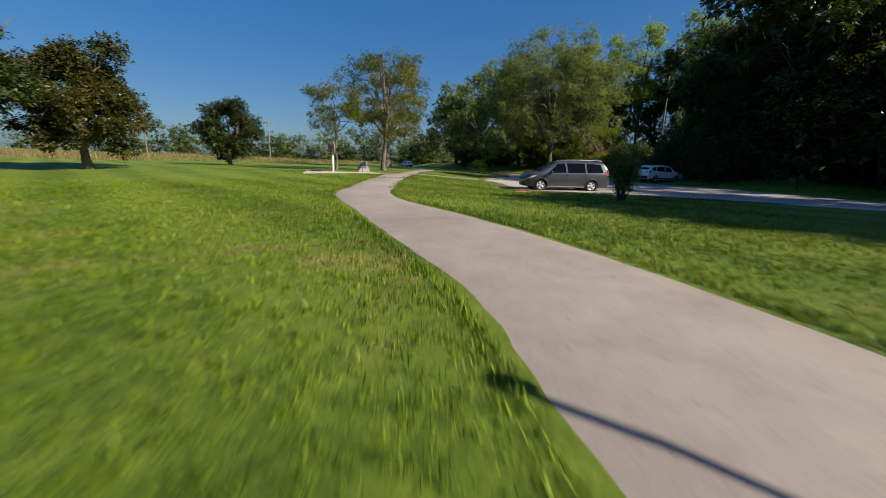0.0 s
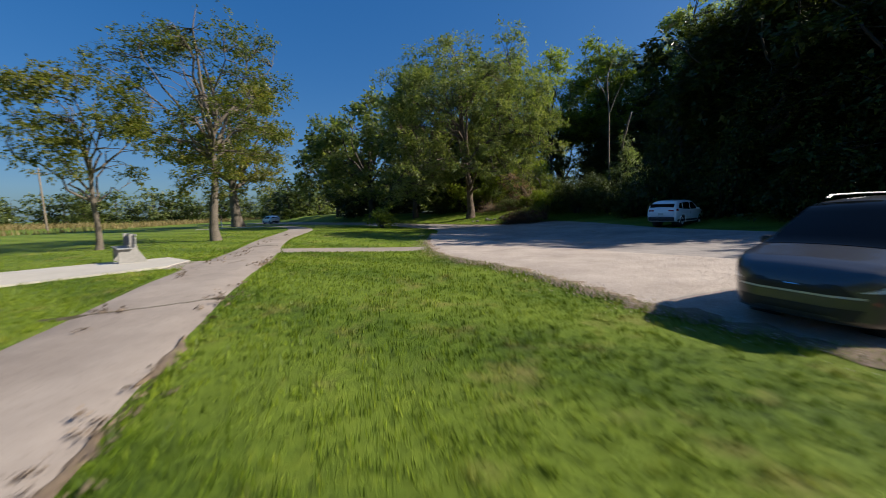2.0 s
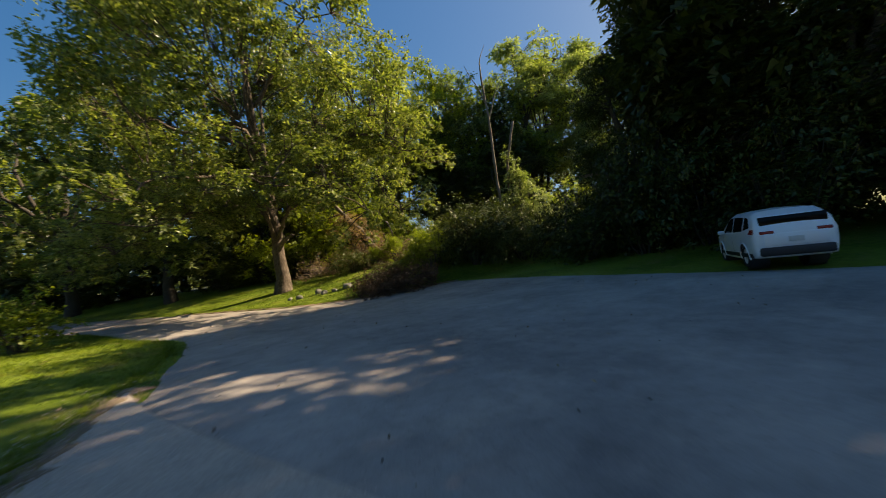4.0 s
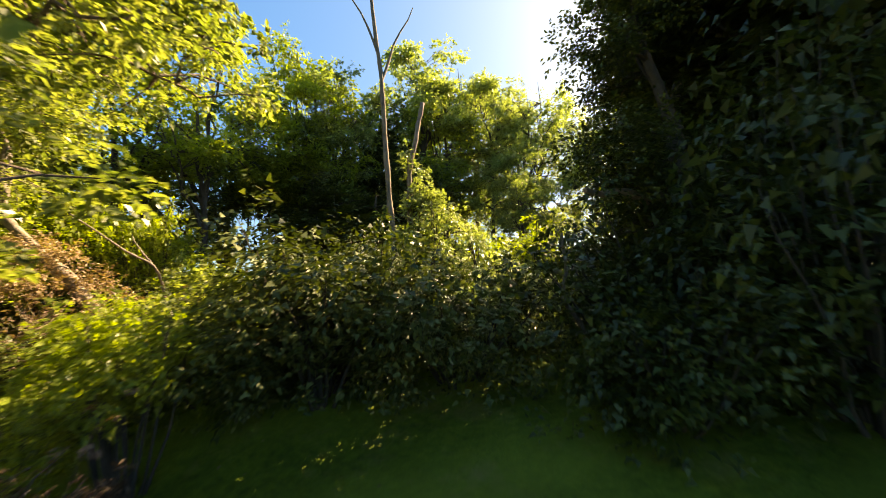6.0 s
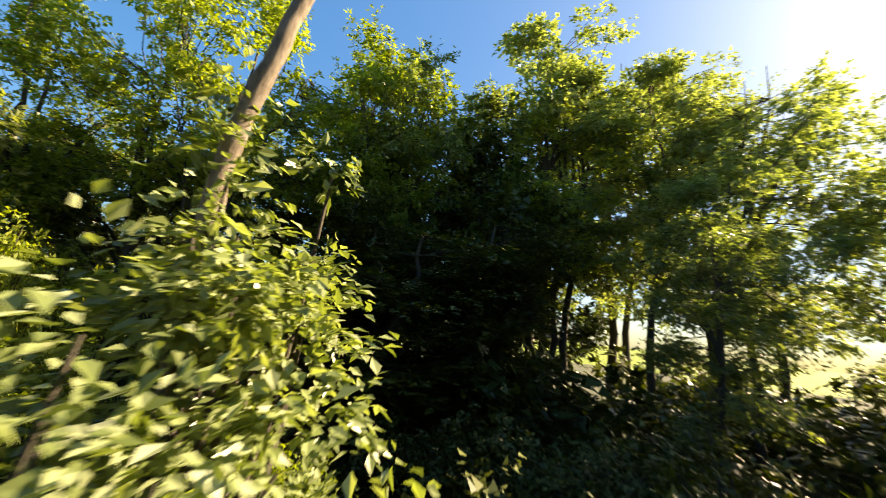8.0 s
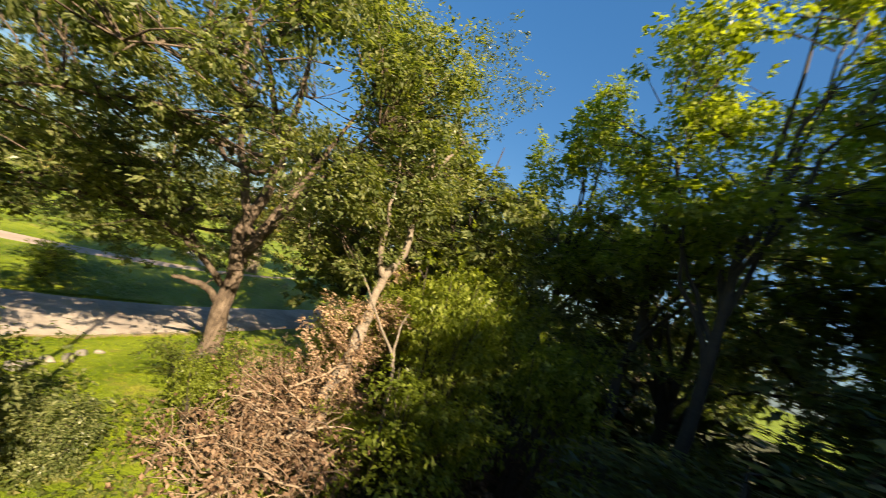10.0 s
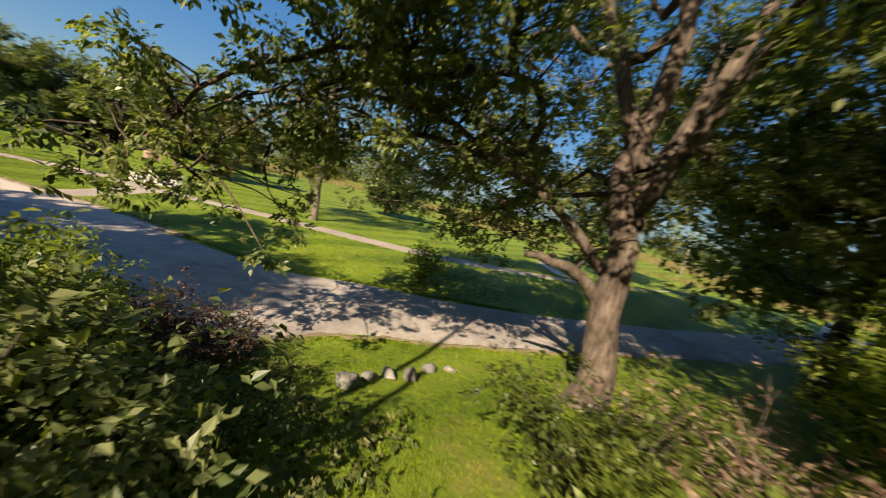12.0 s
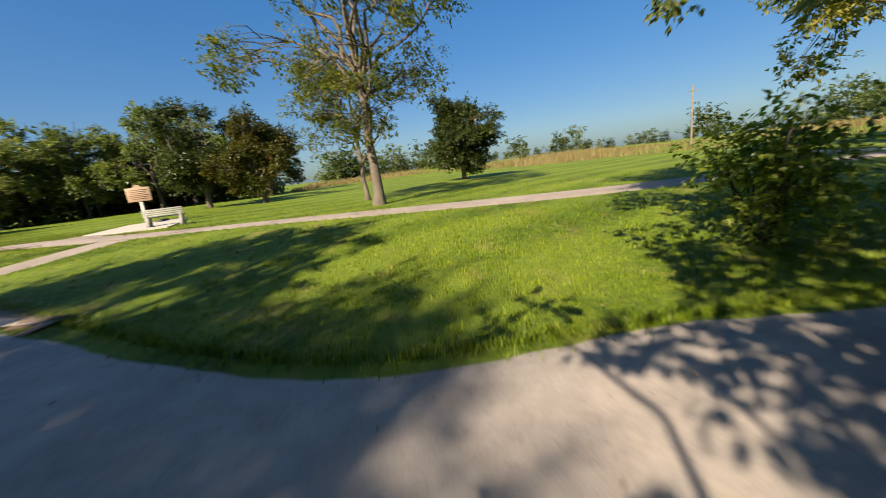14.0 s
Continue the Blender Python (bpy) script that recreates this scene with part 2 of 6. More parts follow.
class Wood:
    """Collects tapered tubes, to be made into one mesh."""

    def __init__(self):
        self.v, self.f, self.n = [], [], 0

    def tube(self, pts, radii, sides=7):
        pts = np.asarray(pts, float)
        radii = np.asarray(radii, float)
        if radii[-1] > 0.03:          # a broken, closed end
            pts = np.vstack([pts, pts[-1] + (pts[-1] - pts[-2]) * 0.04])
            radii = np.append(radii, radii[-1] * 0.05)
        tan = np.gradient(pts, axis=0)
        tan /= np.linalg.norm(tan, axis=1)[:, None] + 1e-9
        ref = np.array([0.31, 0.87, 0.38])
        a = np.cross(tan, ref)
        a /= np.linalg.norm(a, axis=1)[:, None] + 1e-9
        b = np.cross(tan, a)
        ang = np.linspace(0, 2 * math.pi, sides, endpoint=False)
        ring = pts[:, None] + radii[:, None, None] * (a[:, None] * np.cos(ang)[None, :, None] + b[:, None] * np.sin(ang)[None, :, None])
        self.v.append(ring.reshape(-1, 3))
        i = np.arange(len(pts) - 1)[:, None] * sides
        j = np.arange(sides)[None]
        k = (j + 1) % sides
        q = np.stack([i + j, i + k, i + sides + k, i + sides + j], -1).reshape(-1, 4) + self.n
        self.f.append(q)
        self.n += len(pts) * sides

    def make(self, name, material, parent=None):
        return np_object(name, np.concatenate(self.v), np.concatenate(self.f), material, parent, True)


def curve_pts(a, b, n=7, sag=0.0, wob=0.0, r=rng, rise=0.0):
    """A wandering line from a to b; rise bends it upward at first."""
    a, b = np.asarray(a, float), np.asarray(b, float)
    s = np.linspace(0, 1, n)[:, None]
    p = a + (b - a) * s
    w = np.cumsum(r.normal(0, wob, (n, 3)), axis=0)
    w -= s * w[-1]
    p += w * np.sin(s * math.pi) ** 0.5
    p[:, 2] += (rise - sag) * np.sin(s[:, 0] * math.pi)
    return p


def leaves(centres, spread, per, size, r=rng, droop=0.35, flat=0.75, aspect=0.6, tri=False):
    """Vertices and faces of pointed leaves on short sprays that fan out from clump centres."""
    n = len(centres)
    spread = np.broadcast_to(np.asarray(spread, float), (n,))
    fan = min(9, max(1, per // 2))                    # leaves on one spray
    k = max(1, round(per / fan))                      # sprays in one clump
    d = r.normal(0, 1, (n * k, 3))
    d /= np.linalg.norm(d, axis=1)[:, None]
    rad = r.random(n * k) ** 0.5
    s = np.repeat(spread, k)
    off = d * (rad * s)[:, None]
    off[:, 2] *= flat
    c = np.repeat(centres, k, axis=0) + off
    way = d * 0.9 + r.normal(0, 0.45, (n * k, 3))
    way[:, 2] = way[:, 2] * 0.6 - droop * 0.6
    way /= np.linalg.norm(way, axis=1)[:, None] + 1e-9
    up = r.normal(0, 0.38, (n * k, 3)) + np.array([0, 0, 1.0]) + d * 0.35
    reach = np.minimum(s * 0.55, size * 3.2)
    c, way, up, reach = [np.repeat(q, fan, axis=0) for q in (c, way, up, reach)]
    m = len(c)
    side = np.cross(way, up)
    side /= np.linalg.norm(side, axis=1)[:, None] + 1e-9
    u = r.random(m)
    lat = r.normal(0, 0.3, m)
    p = c + way * (u * reach)[:, None] + side * (lat * reach * 0.6)[:, None] + r.normal(0, 0.16, (m, 3)) * reach[:, None]
    ln = size * (0.6 + 0.8 * r.random(m))[:, None]
    ax = way + side * r.normal(0, 0.8, m)[:, None] + r.normal(0, 0.28, (m, 3))
    ax[:, 2] -= droop * 0.6
    ax /= np.linalg.norm(ax, axis=1)[:, None] + 1e-9
    wing = np.cross(ax, up + r.normal(0, 0.4, (m, 3)))
    wing /= np.linalg.norm(wing, axis=1)[:, None] + 1e-9
    tip = p + ax * ln
    if tri:
        w = wing * ln * aspect * 0.55
        v = np.stack([p - w, p + w, tip], 1).reshape(-1, 3)
        return v, np.arange(len(v)).reshape(-1, 3)
    nor = np.cross(wing, ax)
    midp = p + ax * ln * 0.42
    l = midp + wing * ln * aspect * 0.5 + nor * ln * 0.1
    q = midp - wing * ln * aspect * 0.5 + nor * ln * 0.1
    v = np.stack([p, q, tip, l], 1).reshape(-1, 3)
    return v, np.arange(len(v)).reshape(-1, 4)


def crown_points(n, centre, radii, r, hollow=0.55, bumps=5, low=-0.9):
    """Clump centres in an uneven crown: heads of foliage with gaps between them, each head fuller above and outside."""
    lobes = r.normal(0, 1, (bumps, 3))
    lobes /= np.linalg.norm(lobes, axis=1)[:, None]
    amp = 0.12 + 0.2 * r.random(bumps)
    radii = np.asarray(radii, float)
    heads = n if n < 40 else max(18, n // 6)
    out = []
    while len(out) < heads:
        d = r.normal(0, 1, 3)
        d /= np.linalg.norm(d)
        if d[2] < low:
            continue
        k = 0.86 + sum(a * max(0.0, float(d @ l)) ** 4 for a, l in zip(amp, lobes))
        rad = hollow + (1 - hollow) * r.random() ** 0.6
        out.append((d * rad * k, d))
    if heads == n:
        return np.array([np.asarray(centre) + p * radii for p, _ in out])
    pts = []
    for i in range(n):
        p, d = out[i % heads]
        q = r.normal(0, 1, 3)
        q /= np.linalg.norm(q)
        q = q + d * 0.5 + np.array((0, 0, 0.45))
        q /= np.linalg.norm(q)
        q[2] *= 0.75
        pts.append(np.asarray(centre) + p * radii * 0.95 + q * radii.mean() * (0.17 + 0.13 * (i % heads * 37 % 11) / 10) * r.uniform(0.5, 1.0))
    return np.array(pts)


def tree(name, at, height, radius, crown_low, trunk_r, seed, clumps=60, per=110, size=0.16, spread=1.1, leaf=LEAF, bark=BARK,
         lean=(0, 0), limbs=9, label="", category="tree", group="", squash=0.9, hollow=0.5, fork=0.35, droop=0.35, twigs=True, boughs=(), stems=(), low=-0.9, gap=None, tri=False, tuft=None):
    """A tree: tapered trunk with limbs and twigs, and a crown of leaf clumps with gaps."""
    r = np.random.default_rng(seed)
    root = empty(name, at, label, category, group)
    wood = Wood()
    mid = (height + crown_low) / 2
    top = np.array([lean[0], lean[1], height * 0.93])
    trunk = curve_pts((0, 0, -0.3), top, 12, 0, height * 0.012, r)
    rad = trunk_r * np.clip(1 - np.linspace(0, 1, 12) ** 0.9 * 0.93, 0.06, 1)
    rad[0] *= 1.45
    rad[1] *= 1.05
    wood.tube(trunk, rad, 10)
    centre = np.array([lean[0] * 0.6, lean[1] * 0.6, mid])
    pts = crown_points(clumps, centre, (radius, radius, (height - crown_low) / 2 * squash + 0.2), r, hollow, 5, low)
    if tuft:                     # dense shoots round the trunk
        pts = np.concatenate([pts, crown_points(tuft[0], (0, 0, tuft[1]), (tuft[2], tuft[2], tuft[2] * 1.3), r, 0.2)])
    if gap:
        pts = np.array([p for p in pts if not gap(p + np.array(at), r)])
    nodes = [trunk[4:]]
    tips = crown_points(limbs, centre, (radius * 0.8, radius * 0.8, (height - crown_low) / 2 * 0.75), r, 0.75)
    for i, tip in enumerate(tips):
        f = np.clip((fork * height + (tip[2] - fork * height) * 0.35 * r.random()) / (height * 0.93), fork * 0.8, 0.9)
        k = f * 11
        a = trunk[int(k)] + (trunk[min(11, int(k) + 1)] - trunk[int(k)]) * (k % 1)
        line = curve_pts(a, tip, 9, 0, radius * 0.045, r, rise=radius * 0.08)
        rr = trunk_r * (0.5 - 0.25 * f) * np.linspace(1, 0.16, 9)
        wood.tube(line, rr, 7)
        nodes.append(line[3:])
    for line, r0, r1 in stems:   # heavy limbs
        p = np.array(line, float) - np.array(at)
        u = np.linspace(0, 1, 14)
        q = np.stack([np.interp(u, np.linspace(0, 1, len(p)), p[:, k]) for k in range(3)], 1)
        for _ in range(2):
            q[1:-1] = (q[:-2] + 2 * q[1:-1] + q[2:]) / 4
        wood.tube(q + r.normal(0, 0.03, (14, 3)), np.linspace(r0, r1, 14), 9)
        nodes.append(q[5:])
    hang = []
    for line in boughs:          # long low limbs, leafy along their outer part
        p = np.array(line, float) - np.array(at)
        near = np.concatenate(nodes)
        near = near[near[:, 2] < p[1, 2] + 0.3]
        p[0] = near[np.argmin(((near - p[1]) ** 2).sum(1))]
        u = np.linspace(0, 1, 16)
        q = np.stack([np.interp(u, np.linspace(0, 1, len(p)), p[:, k]) for k in range(3)], 1)
        for _ in range(2):
            q[1:-1] = (q[:-2] + 2 * q[1:-1] + q[2:]) / 4
        q[1:-1] += r.normal(0, 0.06, (14, 3))
        wood.tube(q, trunk_r * np.linspace(0.24, 0.04, 16), 8)
        nodes.append(q)
        for k in range(4, 16):
            for _ in range(3):
                hang.append(q[k] + r.normal(0, 1, 3) * np.array((1.0, 1.0, 0.5)) + np.array((0, 0, -0.1)))
    if gap:
        hang = [p for p in hang if r.random() > 0.4 or not gap(p + np.array(at), r)]
    if hang:
        pts = np.concatenate([pts, np.array(hang)])
    node = np.concatenate(nodes)
    if twigs:
        for p in pts:
            q = node[np.argmin(((node - p) ** 2).sum(1) + np.where(node[:, 2] > p[2] + 0.5, 4.0, 0.0))]
            if np.linalg.norm(p - q) > 3.2:
                q = p + (q - p) * (2.0 / np.linalg.norm(p - q))
            wood.tube(curve_pts(q, p, 3 if tri else 4, 0, 0.12, r, rise=0.12), np.linspace(0.035, 0.008, 3 if tri else 4) * (0.6 + trunk_r), 3)
    wood.make("trunk", bark, root)
    wide = spread * (0.7 + 0.6 * r.random(len(pts)))
    if hang:
        wide[-len(hang):] *= 0.54
    v, f = leaves(pts[:len(pts) - len(hang)], wide[:len(pts) - len(hang)], per, size, r, droop, tri=tri)
    if hang:
        v2, f2 = leaves(pts[-len(hang):], wide[-len(hang):], int(per * 0.9), size * 0.78, r, droop)
        f = np.concatenate([f, f2 + len(v)])
        v = np.concatenate([v, v2])
    crown = np_object("crown", v, f, leaf, root)
    return root


def bush(name, at, height, radius, seed, clumps=26, per=90, size=0.12, leaf=LEAF_DARK, bark=BARK_DARK, label="", category="bush", group="", spread=0.5, stems=9, tri=False):
    r = np.random.default_rng(seed)
    root = empty(name, at, label, category, group)
    wood = Wood()
    pts = crown_points(clumps, (0, 0, height * 0.45), (radius, radius, height * 0.5), r, 0.35, 6, -0.75)
    pts = pts + r.normal(0, 1, pts.shape) * np.array((radius * 0.16, radius * 0.16, height * 0.07))
    up = r.random(len(pts)) < 0.16
    pts[up, 2] += height * r.uniform(0.05, 0.28, up.sum())
    for p in pts[np.argsort(-pts[:, 2])][:stems * 2]:
        wood.tube(curve_pts((p[0] * 0.15, p[1] * 0.15, -0.1), p, 6, 0, 0.06, r), np.linspace(0.03, 0.006, 6) * (0.5 + height * 0.3), 5)
    wood.make("stem", bark, root)
    v, f = leaves(pts, spread * (0.7 + 0.6 * r.random(len(pts))), per, size, r, tri=tri)
    np_object("foliage", v, f, leaf, root)
    return root


# ---- the plan ----
WALK_L = [(12.6, -8), (11.8, -3), (10.8, 0.5), (9.6, 3.4), (8.8, 5.3), (8.2, 6.6), (6.95, 8.3), (5.95, 9.65), (4.85, 11.2), (3.35, 13.2), (2.5, 14.5), (1.5, 16.6), (0.75, 18.7), (0.2, 20.2),
          (-0.5, 22.3), (-1.1, 25.5), (-1.9, 29.5), (-2.6, 32.5), (-3.6, 36.5), (-4.7, 41), (-5.4, 45), (-6.6, 52), (-8.6, 57.5), (-12, 63), (-18.5, 70.5), (-29, 80)]
WALK_R = [(15.2, -8), (14.4, -3), (13.3, 0.8), (12.2, 3.8), (11.2, 6.0), (10.4, 7.5), (9.2, 9.3), (8.2, 10.6), (6.8, 12.2), (5.3, 13.8), (4.4, 15.2), (3.6, 16.9), (3.0, 18.4), (2.5, 20.1),
          (1.9, 21.8), (1.1, 25.0), (0.3, 28.8), (-0.3, 31.5), (-1.5, 35.8), (-2.6, 40.5), (-3.1, 44.5), (-4.2, 51.5), (-6.3, 56.8), (-9.8, 62), (-16.2, 69), (-26.5, 78)]
LOT_WEST = [(24, -30), (25, -5), (23.5, 11), (20, 18.7), (16, 20.9), (12, 22.2), (8.7, 22.6), (7.4, 24.7), (6.6, 27.5), (5.9, 29.6), (5, 31.6), (4.6, 34.5),
            (4.6, 39), (5.1, 44), (5.5, 47.2), (5.45, 49.3), (4.7, 51.2), (3.85, 53.0), (3.0, 55.6), (1.5, 59.0), (-2, 64.5), (-6, 70), (-14, 79), (-30, 95)]
LOT_EAST = [(31, -30), (32, -5), (30.5, 14), (26, 24), (23, 27.5), (21, 30.5), (19.6, 33.5), (18.8, 36), (18.2, 38.5), (17.9, 41), (17.8, 43.5), (17.7, 46),
            (17.3, 48.5), (16.4, 51), (14.2, 52), (11.1, 53.0), (9.45, 54.5), (7.8, 57.3), (5.2, 61.4), (2, 66), (-2, 72), (-10, 82), (-26, 99)]
SEAM = [(30, 14), (20, 19.6), (15.5, 23.5), (11.3, 30), (9.9, 32.9), (7.6, 37.6), (5.6, 42)]


def smooth01(s):
    s = np.clip(s, 0, 1)
    return s * s * (3 - 2 * s)


def lie(x, y):
    """Height of the ground."""
    x, y = np.asarray(x, float), np.asarray(y, float)
    w, e = np.array(LOT_WEST[6:]), np.array(LOT_EAST[:])
    xw = np.interp(y, w[:, 1], w[:, 0])
    xe = np.interp(y, e[:, 1], e[:, 0])
    h = 0.06 - 0.16 * smooth01((y - 27) / 9) + 0.3 * smooth01((xw - x) / 7) * smooth01((y - 18) / 12)
    h += 0.2 * smooth01((23 - y) / 9) + 0.25 * smooth01((x - 11) / 8) * smooth01((y - 24) / 10)
    h += 1.0 * smooth01((x - xe) / 9) * smooth01((y - 26) / 10)
    h += 1.5 * smooth01((-60 - x) / 70) + 0.05 * np.sin(x * 0.21 + 1) * np.cos(y * 0.17)
    return h


def catmull(p, per=8):
    p = np.array(p, float)
    q = np.vstack([2 * p[0] - p[1], p, 2 * p[-1] - p[-2]])
    out = []
    for i in range(1, len(q) - 2):
        for s in np.linspace(0, 1, per, endpoint=False):
            a, b, c, d = q[i - 1], q[i], q[i + 1], q[i + 2]
            out.append(0.5 * (2 * b + (c - a) * s + (2 * a - 5 * b + 4 * c - d) * s * s + (3 * b - a - 3 * c + d) * s ** 3))
    out.append(q[-2])
    return np.array(out)


def resample(p, n):
    s = np.r_[0, np.cumsum(np.linalg.norm(np.diff(p, axis=0), axis=1))]
    t = np.linspace(0, s[-1], n)
    return np.stack([np.interp(t, s, p[:, 0]), np.interp(t, s, p[:, 1])], 1)


def sheet(name, a, b, cross, lift, material, label, category, ragged=0.0, seed=1):
    """A paved strip between two lines, lying on the ground."""
    r = np.random.default_rng(seed)
    n = len(a)
    s = np.linspace(0, 1, cross + 1)[None, :, None]
    g = a[:, None] * (1 - s) + b[:, None] * s
    if ragged:
        for col in (0, -1):
            d = b - a
            d /= np.linalg.norm(d, axis=1)[:, None]
            g[:, col] += d * (np.convolve(r.normal(0, ragged, n), [0.25, 0.5, 0.25], "same"))[:, None]
    z = lie(g[..., 0], g[..., 1]) + lift
    z[:, 0] -= 0.05
    z[:, -1] -= 0.05
    v = np.dstack([g, z]).reshape(-1, 3)
    i = (np.arange(n - 1)[:, None] * (cross + 1) + np.arange(cross)[None]).reshape(-1)
    f = np.stack([i, i + 1, i + cross + 2, i + cross + 1], 1)
    if np.cross(b[0] - a[0], a[1] - a[0]) < 0:
        f = f[:, ::-1]
    return tagged(np_object(name, v, f, material, None, True), label, category, kind="structure")


def offset(line, d):
    t = np.gradient(line, axis=0)
    t /= np.linalg.norm(t, axis=1)[:, None]
    return line + np.stack([-t[:, 1], t[:, 0]], 1) * np.asarray(d).reshape(-1, 1)


def inside(x, y, poly):
    c = np.zeros(len(x), bool)
    j = len(poly) - 1
    for i in range(len(poly)):
        (xi, yi), (xj, yj) = poly[i], poly[j]
        c ^= ((yi > y) != (yj > y)) & (x < (xj - xi) * (y - yi) / (yj - yi + 1e-12) + xi)
        j = i
    return c


# ground sheet, fine near the walk and coarse to the horizon
def axis_steps(lo, hi, step, far):
    m = np.arange(lo, hi + step, step)
    out, w = [], step
    a = []
    x = lo
    while x > -far:
        w *= 1.25
        x -= w
        a.append(x)
    x, w, b = m[-1], step, []
    while x < far:
        w *= 1.25
        x += w
        b.append(x)
    return np.array(a[::-1] + list(m) + b)


gx, gy = axis_steps(-34, 44, 0.8, 2500), axis_steps(-14, 92, 0.8, 2500)
X, Y = np.meshgrid(gx, gy)
V = np.stack([X, Y, lie(X, Y)], -1).reshape(-1, 3)
idx = np.arange(len(V)).reshape(X.shape)
F = np.stack([idx[:-1, :-1], idx[:-1, 1:], idx[1:, 1:], idx[1:, :-1]], -1).reshape(-1, 4)
tagged(np_object("ground", V, F, GRASS, None, True), "mown green lawn with faint stripes and dry spots", "lawn", kind="structure")

way_l, way_r = catmull(WALK_L, 9), catmull(WALK_R, 9)
way = (way_l + way_r) / 2
half = np.linalg.norm(way_l - way_r, axis=1) / 2
sheet("path", way_l, way_r, 6, 0.035, ASPHALT_PATH, "bleached tan-grey asphalt footpath with crumbling edges", "path", 0.028, 3)
west, east = resample(catmull(LOT_WEST, 8), 220), resample(catmull(LOT_EAST, 8), 220)
sheet("road", west, east, 14, 0.03, ASPHALT, "worn grey asphalt park road and lot", "road", 0.15, 4)
lot_w = resample(catmull(LOT_WEST[3:14], 8), 90)
seam = resample(catmull(SEAM, 8), 90)
sheet("gravel_apron", lot_w, seam, 10, 0.05, GRAVEL, "pale crushed-limestone gravel parking apron", "gravel", 0.12, 5)
fringe = resample(catmull(LOT_WEST[4:14], 8), 200)
fr = np.random.default_rng(11)
sheet("dirt_fringe", offset(fringe, 0.12 + 0.22 * fr.random(200)), offset(fringe, -0.02 - 0.5 * fr.random(200) ** 2), 3, 0.058, DIRT, "brown bare dirt and dry litter along the gravel", "dirt", 0.1, 6)
spur = catmull([(-2.6, 34.2), (-0.6, 34.4), (1.6, 34.9), (3.4, 35.2), (5.4, 35.4)], 8)
sheet("spur_path", offset(spur, 0.85), offset(spur, -0.85), 4, 0.042, ASPHALT_PATH, "narrow asphalt link between path and lot", "path", 0.05, 7)
link = catmull([(-0.9, 30.4), (-2.2, 30.5), (-3.4, 30.9)], 8)
sheet("pad_link", offset(link, 0.9), offset(link, -0.9), 4, 0.046, ASPHALT_PATH, "short asphalt apron beside the concrete pad", "path", 0.05, 8)

shoulder = resample(catmull(LOT_EAST[13:19], 8), 120)
wavy = np.convolve(fr.random(136), np.ones(9) / 9, "same")[8:128] * 1.6 - 0.5
sheet("dirt_shoulder", offset(shoulder, 0.03 + 0.4 * wavy + 0.1 * fr.random(120)), offset(shoulder, -0.05 - 0.15 * fr.random(120)), 4, 0.05, DIRT, "reddish-brown bare soil along the road's edge", "dirt", 0.1, 10)

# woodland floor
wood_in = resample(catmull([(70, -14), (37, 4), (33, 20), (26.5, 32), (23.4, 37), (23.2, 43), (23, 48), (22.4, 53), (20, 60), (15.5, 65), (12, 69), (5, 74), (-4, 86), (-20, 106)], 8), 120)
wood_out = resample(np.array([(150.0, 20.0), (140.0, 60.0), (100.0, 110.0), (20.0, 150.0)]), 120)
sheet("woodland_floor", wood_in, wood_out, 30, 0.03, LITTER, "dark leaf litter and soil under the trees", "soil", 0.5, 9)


# ---- trees ----
def on(x, y, dz=0.0):
    return (x, y, float(lie(x, y)) + dz)


